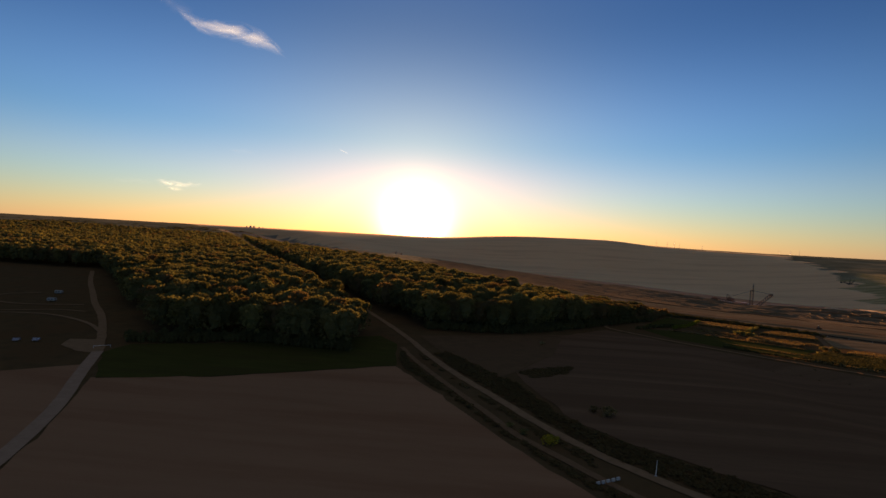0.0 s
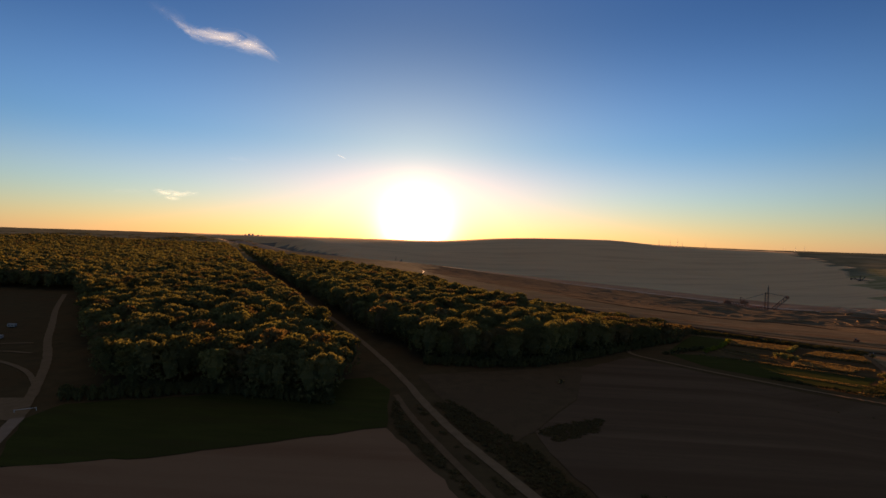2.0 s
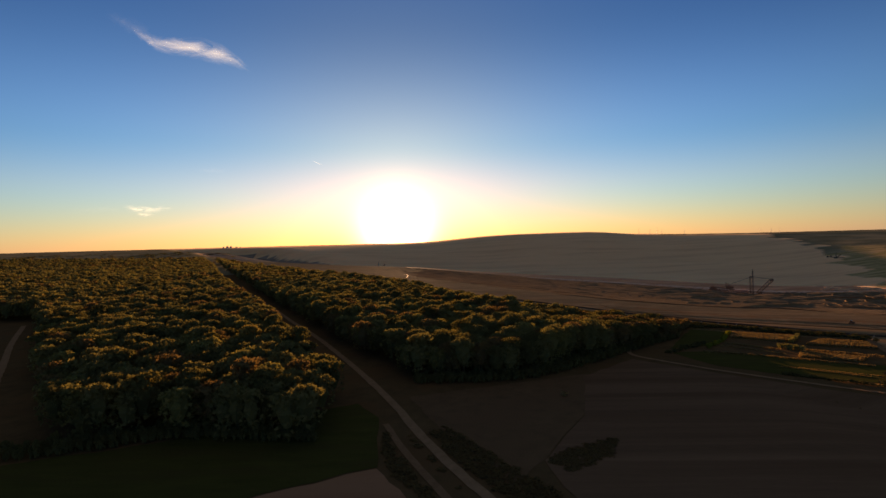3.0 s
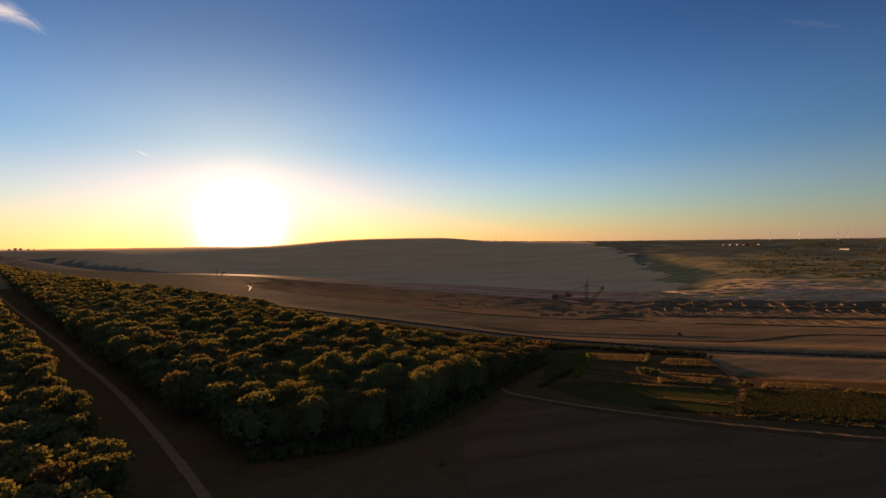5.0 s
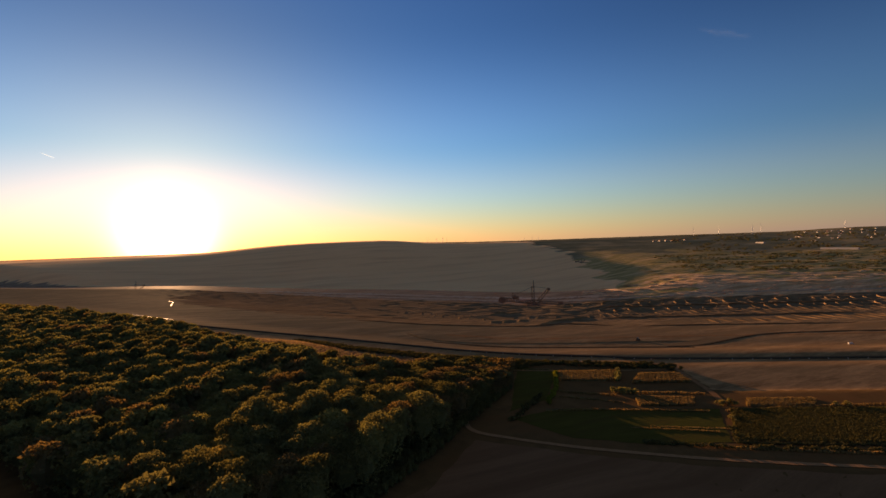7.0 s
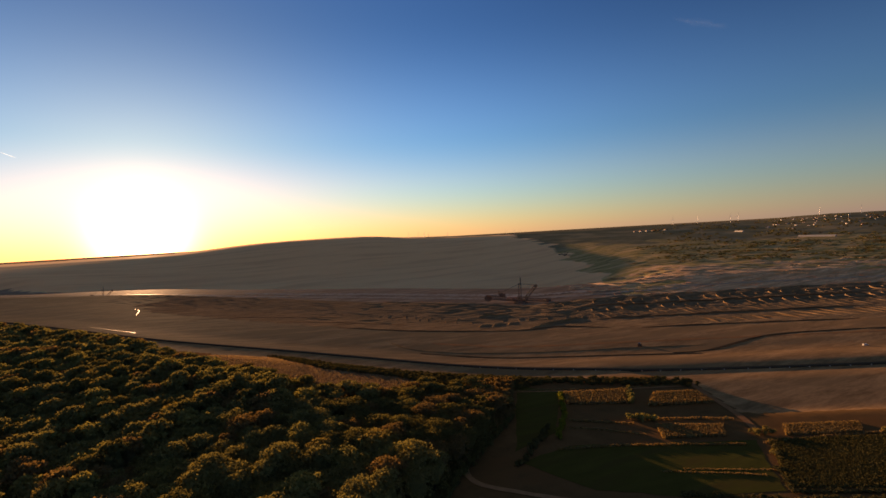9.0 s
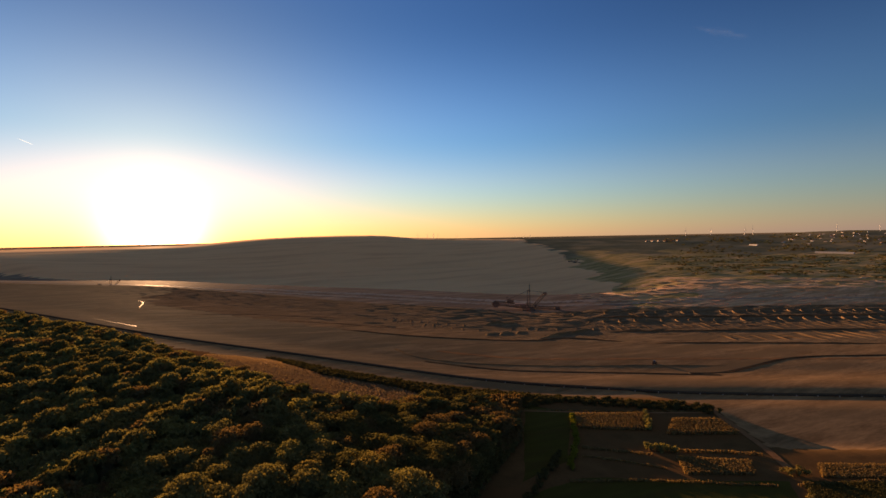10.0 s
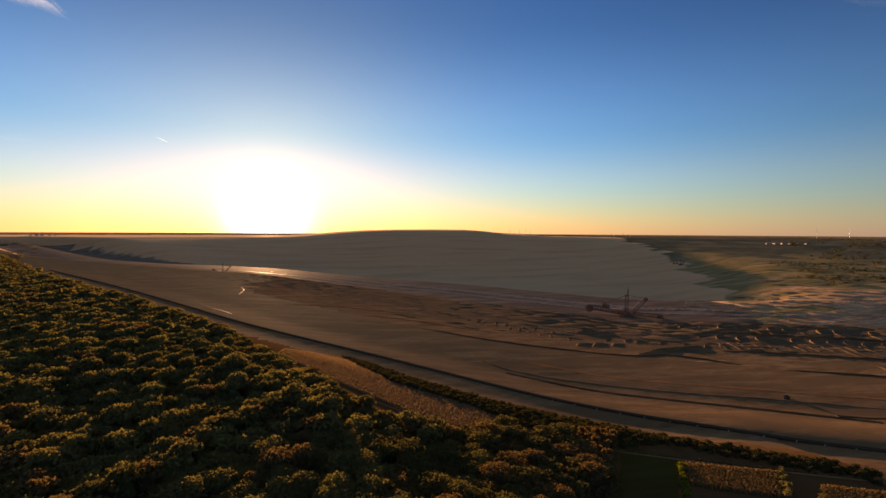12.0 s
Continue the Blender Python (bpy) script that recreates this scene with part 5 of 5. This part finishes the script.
bucket_excavator(588, 1076, height(588, 1076) - 3, -33, 1.08, "rust-dark bucket-wheel excavator standing on the lower bench")
bucket_excavator(-330, 1960, height(-330, 1960) - 1, 10, 0.75, "dark bucket-wheel excavator far along the pit")
bucket_excavator(1600, 2200, height(1600, 2200) - 1, -60, 0.5, "small distant bucket-wheel excavator deep in the pit")


def bulldozer(x, y, turn):
    thing = tagged(new("bulldozer"), "dark bulldozer on the mine plain", "bulldozer")
    thing.matrix_world = pose(x, y, height(x, y), 0, 0, turn)
    for sy in (-1.2, 1.2):
        bm = bmesh.new()
        add_box(bm, -2.2, 2.2, sy - 0.35, sy + 0.35, 0, 1.1)
        bmesh.ops.bevel(bm, geom=[e for e in bm.edges if abs(e.verts[0].co.y - e.verts[1].co.y) > 0.3], offset=0.45, segments=2, affect="EDGES")
        part("track", bm, M_RUBBER, thing)
    bm = bmesh.new()
    add_box(bm, -1.8, 2.1, -0.85, 0.85, 0.7, 1.9)
    part("body", bm, M_STEEL, thing)
    bm = bmesh.new()
    add_box(bm, -1.4, 0.1, -0.8, 0.8, 1.9, 3.1)
    bmesh.ops.bevel(bm, geom=bm.edges[:], offset=0.12, segments=1, affect="EDGES")
    part("cab", bm, M_GLASS, thing)
    bm = bmesh.new()
    add_box(bm, 2.6, 2.9, -1.9, 1.9, 0.1, 1.5)
    part("blade", bm, M_STEEL, thing)


def van(x, y, turn):
    thing = tagged(new("van"), "small white van on the mine plain", "van")
    thing.matrix_world = pose(x, y, height(x, y), 0, 0, turn) @ Matrix.Diagonal((0.8, 0.8, 0.7, 1))
    bm = bmesh.new()
    add_box(bm, -2.6, 1.4, -1.0, 1.0, 0.5, 2.6)
    add_box(bm, 1.4, 2.7, -1.0, 1.0, 0.5, 1.5)
    bmesh.ops.bevel(bm, geom=bm.edges[:], offset=0.15, segments=1, affect="EDGES")
    part("body", bm, M_CONCRETE, thing)
    bm = bmesh.new()
    add_box(bm, 1.3, 1.46, -0.85, 0.85, 1.6, 2.4)
    part("windscreen", bm, M_GLASS, thing)
    for wx in (-1.7, 1.8):
        for wy in (-0.95, 0.95):
            bm = bmesh.new()
            add_tube(bm, (wx, wy - 0.12, 0.38), (wx, wy + 0.12, 0.38), 0.38, 0.38, 12)
            part("wheel", bm, M_RUBBER, thing)


bulldozer(352, 520, 40)
van(484, 411, -20)


# ---- the far country ----
def turbine_master():
    thing = tagged(new("wind_turbine"), "white wind turbine on the horizon", "wind turbine", "wind turbines")
    bm = bmesh.new()
    add_tube(bm, (0, 0, -6), (0, 0, 46), 1.7, 0.9, 10)
    part("tower", bm, M_WHITE, thing)
    bm = bmesh.new()
    add_box(bm, -1.1, 1.1, -3.2, 1.5, 45.4, 47.6)
    bmesh.ops.bevel(bm, geom=bm.edges[:], offset=0.4, segments=1, affect="EDGES")
    part("nacelle", bm, M_WHITE, thing)
    for k in range(3):
        a = math.radians(90 + 120 * k)
        bm = bmesh.new()
        add_beam(bm, (0, -3.6, 46.5), (math.cos(a) * 24, -3.6, 46.5 + math.sin(a) * 24), 1.0, 0.4)
        part("blade", bm, M_WHITE, thing)
    return thing


first = turbine_master()
spots_t = [(49.1, 4380, 1.0), (51.4, 4450, 0.9), (54.3, 4420, 1.0), (55.0, 4500, 1.05), (61.4, 4400, 0.85), (64.3, 4420, 0.85), (20.1, 4520, 0.75), (21.2, 4560, 0.7), (21.9, 4500, 0.85), (22.4, 4560, 0.7), (24.6, 4560, 0.6), (32.3, 4540, 0.6), (33.0, 4560, 0.6), (31.4, 4580, 0.5)]
for i, (b, r, s) in enumerate(spots_t):
    x, y = r * math.sin(radians(b)), 120 + r * math.cos(radians(b))
    m = pose(x, y, height(x, y), 0, 0, -b + 30 * (i % 3)) @ Matrix.Rotation(0, 4, "Y")
    o = first if i == 0 else copy_thing(first, m)
    o.matrix_basis = m @ Matrix.Diagonal((s, s, s, 1))


def cooling_tower(x, y, s):
    thing = tagged(new("cooling_tower"), "hazy grey cooling tower of a far power station", "cooling tower", "cooling towers")
    v, f = [], []
    for i in range(9):
        u = i / 8
        r = 13 * (1 - 0.75 * u + 0.5 * u * u)
        v += [(math.cos(k * math.pi / 10) * r, math.sin(k * math.pi / 10) * r, u * 42 - 4) for k in range(20)]
    for i in range(8):
        f += [(i * 20 + k, i * 20 + (k + 1) % 20, (i + 1) * 20 + (k + 1) % 20, (i + 1) * 20 + k) for k in range(20)]
    part("shell", mesh_of("shell", v, f, [M_CONCRETE], None, True), None, thing)
    thing.matrix_world = pose(x, y, height(x, y)) @ Matrix.Diagonal((s * 1.2, s * 1.2, s * 0.55, 1))


for b, s in ((-26.9, 0.55), (-26.5, 0.8), (-26.15, 0.75), (-25.6, 0.5), (-25.2, 0.4)):
    cooling_tower(4480 * math.sin(radians(b)), 120 + 4480 * math.cos(radians(b)), s)


def house(x, y, turn, long, wide, tall, roof, wall, label, name="house", category="house"):
    thing = tagged(new(name), label, category)
    thing.matrix_world = pose(x, y, height(x, y) - 1, 0, 0, turn)
    bm = bmesh.new()
    add_box(bm, -long / 2, long / 2, -wide / 2, wide / 2, 0, tall)
    part("wall", bm, wall, thing)
    bm = bmesh.new()
    h = wide * 0.4
    a = [bm.verts.new((sx * (long / 2 + 0.5), sy * (wide / 2 + 0.5), tall)) for sx in (-1, 1) for sy in (-1, 1)]
    t = [bm.verts.new((sx * (long / 2 + 0.5), 0, tall + h)) for sx in (-1, 1)]
    for fc in ((a[0], a[2], t[1], t[0]), (a[3], a[1], t[0], t[1]), (a[1], a[0], t[0]), (a[2], a[3], t[1]), (a[0], a[1], a[3], a[2])):
        bm.faces.new(fc)
    part("roof", bm, roof, thing)
    for k in range(3):
        bm = bmesh.new()
        wx = -long / 2 + long * (k + 1) / 4
        add_box(bm, wx - 0.8, wx + 0.8, -wide / 2 - 0.05, -wide / 2 + 0.02, tall * 0.35, tall * 0.75)
        part("window", bm, M_GLASS, thing)


for dx, dy, l, t in ((0, 0, 26, 7), (34, -22, 20, 9), (62, -50, 26, 5), (-30, 25, 16, 5), (100, -70, 34, 4), (135, -92, 22, 6)):
    house(2700 + dx, 2745 + dy, -108, l, 12, t * 0.8, M_ROOF, M_CONCRETE, "white factory building far beyond the pit", "factory_building", "building")
house(2493, 1517, -88, 150, 12, 4, M_WALL, M_CONCRETE, "long pale hall beyond the overgrown terraces", "hall", "building")
house(2750, 2060, -104, 60, 10, 4, M_WALL, M_CONCRETE, "long pale hall beyond the overgrown terraces", "hall", "building")
rv = random.Random(12)
for k in range(80):
    b, r = rv.uniform(56, 68), rv.uniform(3350, 4250)
    house(r * math.sin(radians(b)), 120 + r * math.cos(radians(b)), rv.uniform(-150, -70), rv.uniform(8, 15), rv.uniform(6, 9), rv.uniform(3, 5), rv.choice([M_ROOF, M_ROOF, M_WALL]), rv.choice([M_WHITE, M_CONCRETE, M_WALL]), "village house far beyond the mine")
woods = np.array([(r * math.sin(radians(b)), 120 + r * math.cos(radians(b))) for b, r in [(rv.uniform(47, 76), rv.uniform(2500, 4400)) for _ in range(1700)]])
woods = woods[(wave(woods[:, 0], woods[:, 1], 420, 77) > 0.05) & (side_distance(woods[:, 0], woods[:, 1], EDGE) > 300)]
q, tint = place_faces([k * np.array([1.3, 1.3, 0.4]) for k in kinds_far], woods, 78)
tagged(new("far_woods", faces_mesh("far_woods", q, M_LEAVES, tint)), "scattered dark woods beyond the mine", "woods", kind="stuff")
slope = np.array([(r * math.sin(radians(b)), 120 + r * math.cos(radians(b))) for b, r in [(rv.uniform(40, 66), rv.uniform(1250, 2700)) for _ in range(2600)]])
slope = slope[(wave(slope[:, 0], slope[:, 1], 240, 91) > -0.05) & (side_distance(slope[:, 0], slope[:, 1], EDGE) > 420) & (np.degrees(np.arctan2(slope[:, 0], slope[:, 1] - 120)) + 0.0035 * (np.hypot(slope[:, 0], slope[:, 1] - 120) - 2000) > 47) & ((np.hypot(slope[:, 0], slope[:, 1] - 120) > 1900) | (np.degrees(np.arctan2(slope[:, 0], slope[:, 1] - 120)) < 43))]
q, tint = place_faces([k * np.array([0.95, 0.95, 0.22]) for k in kinds_far], slope, 92)
tagged(new("terrace_bushes", faces_mesh("terrace_bushes", q, M_LEAVES, tint)), "olive bushes grown over the old terraces", "bushes", kind="stuff")
west = np.array([(r * math.sin(radians(b)), 120 + r * math.cos(radians(b))) for b, r in [(rv.uniform(-75, -26), rv.uniform(1900, 3600)) for _ in range(2000)]])
west = west[wave(west[:, 0], west[:, 1], 600, 79) > -0.1]
q, tint = place_faces([k * np.array([2.0, 2.0, 0.2]) for k in kinds_far], west, 80)
tagged(new("far_woods", faces_mesh("far_woods", q, M_LEAVES, tint)), "dark woods reaching to the western horizon", "woods", kind="stuff")


# ---- faint wheel track over the mine plain ----
lane("haul_track", beside_rim(126, 8, 15), 5.0, M_DIRT, "wheel-worn haul track over the bare soil", lift=0.12, uneven=0.5, seed=40)


# ---- clouds ----
def cloud_material(name, stretch, lo, hi, amount):
    m = bpy.data.materials.new(name)
    m.use_nodes = True
    t = m.node_tree
    t.nodes.clear()
    co = t.nodes.new("ShaderNodeTexCoord")
    mapping = t.nodes.new("ShaderNodeMapping")
    mapping.inputs["Scale"].default_value = (*stretch, 1.0)
    t.links.new(co.outputs["UV"], mapping.inputs["Vector"])
    n = node(t, "ShaderNodeTexNoise", Scale=1.0, Detail=8.0, Roughness=0.62, Distortion=0.8)
    t.links.new(mapping.outputs[0], n.inputs["Vector"])
    sep = t.nodes.new("ShaderNodeSeparateXYZ")
    t.links.new(co.outputs["UV"], sep.inputs[0])
    u = maths(t, "ABSOLUTE", maths(t, "SUBTRACT", maths(t, "MULTIPLY", sep.outputs["X"], 2.0), 1.0))
    v = maths(t, "ABSOLUTE", maths(t, "SUBTRACT", maths(t, "MULTIPLY", sep.outputs["Y"], 2.0), 1.0))
    fade = maths(t, "MULTIPLY", maths(t, "SUBTRACT", 1.0, maths(t, "POWER", u, 3.0), True), maths(t, "SUBTRACT", 1.0, maths(t, "POWER", v, 1.2), True))
    body = node(t, "ShaderNodeMapRange")
    t.links.new(maths(t, "ADD", n.outputs[0], maths(t, "MULTIPLY", maths(t, "SUBTRACT", fade, 0.5), 0.3)), body.inputs[0])
    body.inputs[1].default_value, body.inputs[2].default_value = lo, hi
    alpha = maths(t, "MULTIPLY", maths(t, "MULTIPLY", body.outputs[0], fade), amount, True)
    clear = t.nodes.new("ShaderNodeBsdfTransparent")
    white = node(t, "ShaderNodeBsdfTranslucent", Color=(0.58, 0.82, 1.0, 1))
    mixed = t.nodes.new("ShaderNodeMixShader")
    t.links.new(alpha, mixed.inputs[0])
    t.links.new(clear.outputs[0], mixed.inputs[1])
    t.links.new(white.outputs[0], mixed.inputs[2])
    out = t.nodes.new("ShaderNodeOutputMaterial")
    t.links.new(mixed.outputs[0], out.inputs["Surface"])
    return m


def cloud(line, material, label, name="cloud", r=4300):
    """A thin veil of ice cloud along a line of (bearing, elevation, half width), in degrees of sky."""
    at = lambda b, e: Vector((r * math.sin(radians(b)) * math.cos(radians(e)), 120 + r * math.cos(radians(b)) * math.cos(radians(e)), 80 + r * math.sin(radians(e))))
    fine = []
    for (b0, e0, w0), (b1, e1, w1) in zip(line, line[1:]):
        fine += [(b0 + (b1 - b0) * i / 4, e0 + (e1 - e0) * i / 4, w0 + (w1 - w0) * i / 4) for i in range(4)]
    fine.append(line[-1])
    v, f, uv, n = [], [], [], len(fine)
    for i, (b, e, w) in enumerate(fine):
        (pb, pe, _), (nb, ne, _) = fine[max(0, i - 1)], fine[min(n - 1, i + 1)]
        d = math.hypot(nb - pb, ne - pe)
        for k in range(7):
            s = (k / 3 - 1) * w
            v.append(at(b - (ne - pe) / d * s, e + (nb - pb) / d * s))
            uv.append((i / (n - 1), k / 6))
    f = [(i * 7 + k, (i + 1) * 7 + k, (i + 1) * 7 + k + 1, i * 7 + k + 1) for i in range(n - 1) for k in range(6)]
    me = mesh_of(name, v, f, [material])
    layer = me.uv_layers.new(name="along")
    corner = np.array([uv[i] for face in f for i in face], dtype=np.float32)
    layer.data.foreach_set("uv", corner.ravel())
    ob = new(name, me)
    return tagged(ob, label, "cloud", kind="structure")


WISP = cloud_material("ice cloud", (5.0, 2.2), 0.36, 0.9, 0.5)
WISP_LOW = cloud_material("low ice cloud", (6.0, 3.0), 0.42, 0.85, 0.42)
VEIL = cloud_material("thin veil of cloud", (4.0, 1.6), 0.38, 0.9, 0.04)
TRAIL = cloud_material("condensation trail", (1.0, 0.3), 0.1, 0.4, 0.4)
cloud([(-35.0, 21.3, 0.5), (-33.8, 20.6, 0.6), (-32.6, 20.1, 0.7), (-30.6, 20.1, 1.0), (-28.4, 20.2, 1.15), (-26.6, 19.9, 1.1), (-25.0, 19.45, 0.7), (-23.4, 18.55, 0.25)], WISP, "white wisp of ice cloud in the blue sky")
cloud([(-37.0, 21.9, 0.8), (-35.2, 21.5, 0.9), (-33.6, 20.9, 0.8), (-32.2, 20.1, 0.7)], VEIL, "faint end of an ice cloud in the blue sky")
cloud([(-36.2, 4.25, 0.35), (-35.0, 3.9, 0.5), (-33.4, 3.85, 0.45), (-31.4, 4.2, 0.3)], WISP_LOW, "small white cloud low over the horizon")
cloud([(-35.0, 3.5, 0.25), (-34.2, 3.35, 0.3), (-33.2, 3.4, 0.2)], WISP_LOW, "small tuft of cloud low over the horizon")
cloud([(-40.2, 3.7, 0.3), (-37.9, 3.85, 0.35), (-36.0, 3.9, 0.3)], VEIL, "faint small cloud low over the horizon")
cloud([(1.5, 1.95, 0.3), (7.3, 1.9, 0.45), (11.7, 2.1, 0.4), (16.5, 1.9, 0.25)], VEIL, "faint streak of cloud above the hill")
cloud([(-29.3, 8.05, 0.3), (-27.8, 8.1, 0.4), (-26.3, 8.1, 0.3)], VEIL, "faint streak of cloud in the evening sky")
cloud([(49.6, 20.3, 0.35), (52.2, 19.35, 0.5), (55.0, 18.3, 0.35)], VEIL, "faint streak of cloud high in the sky")
cloud([(-17.2, 9.45, 0.03), (-16.6, 9.2, 0.035), (-16.1, 9.0, 0.03)], TRAIL, "short white vapour trail", "vapour_trail")
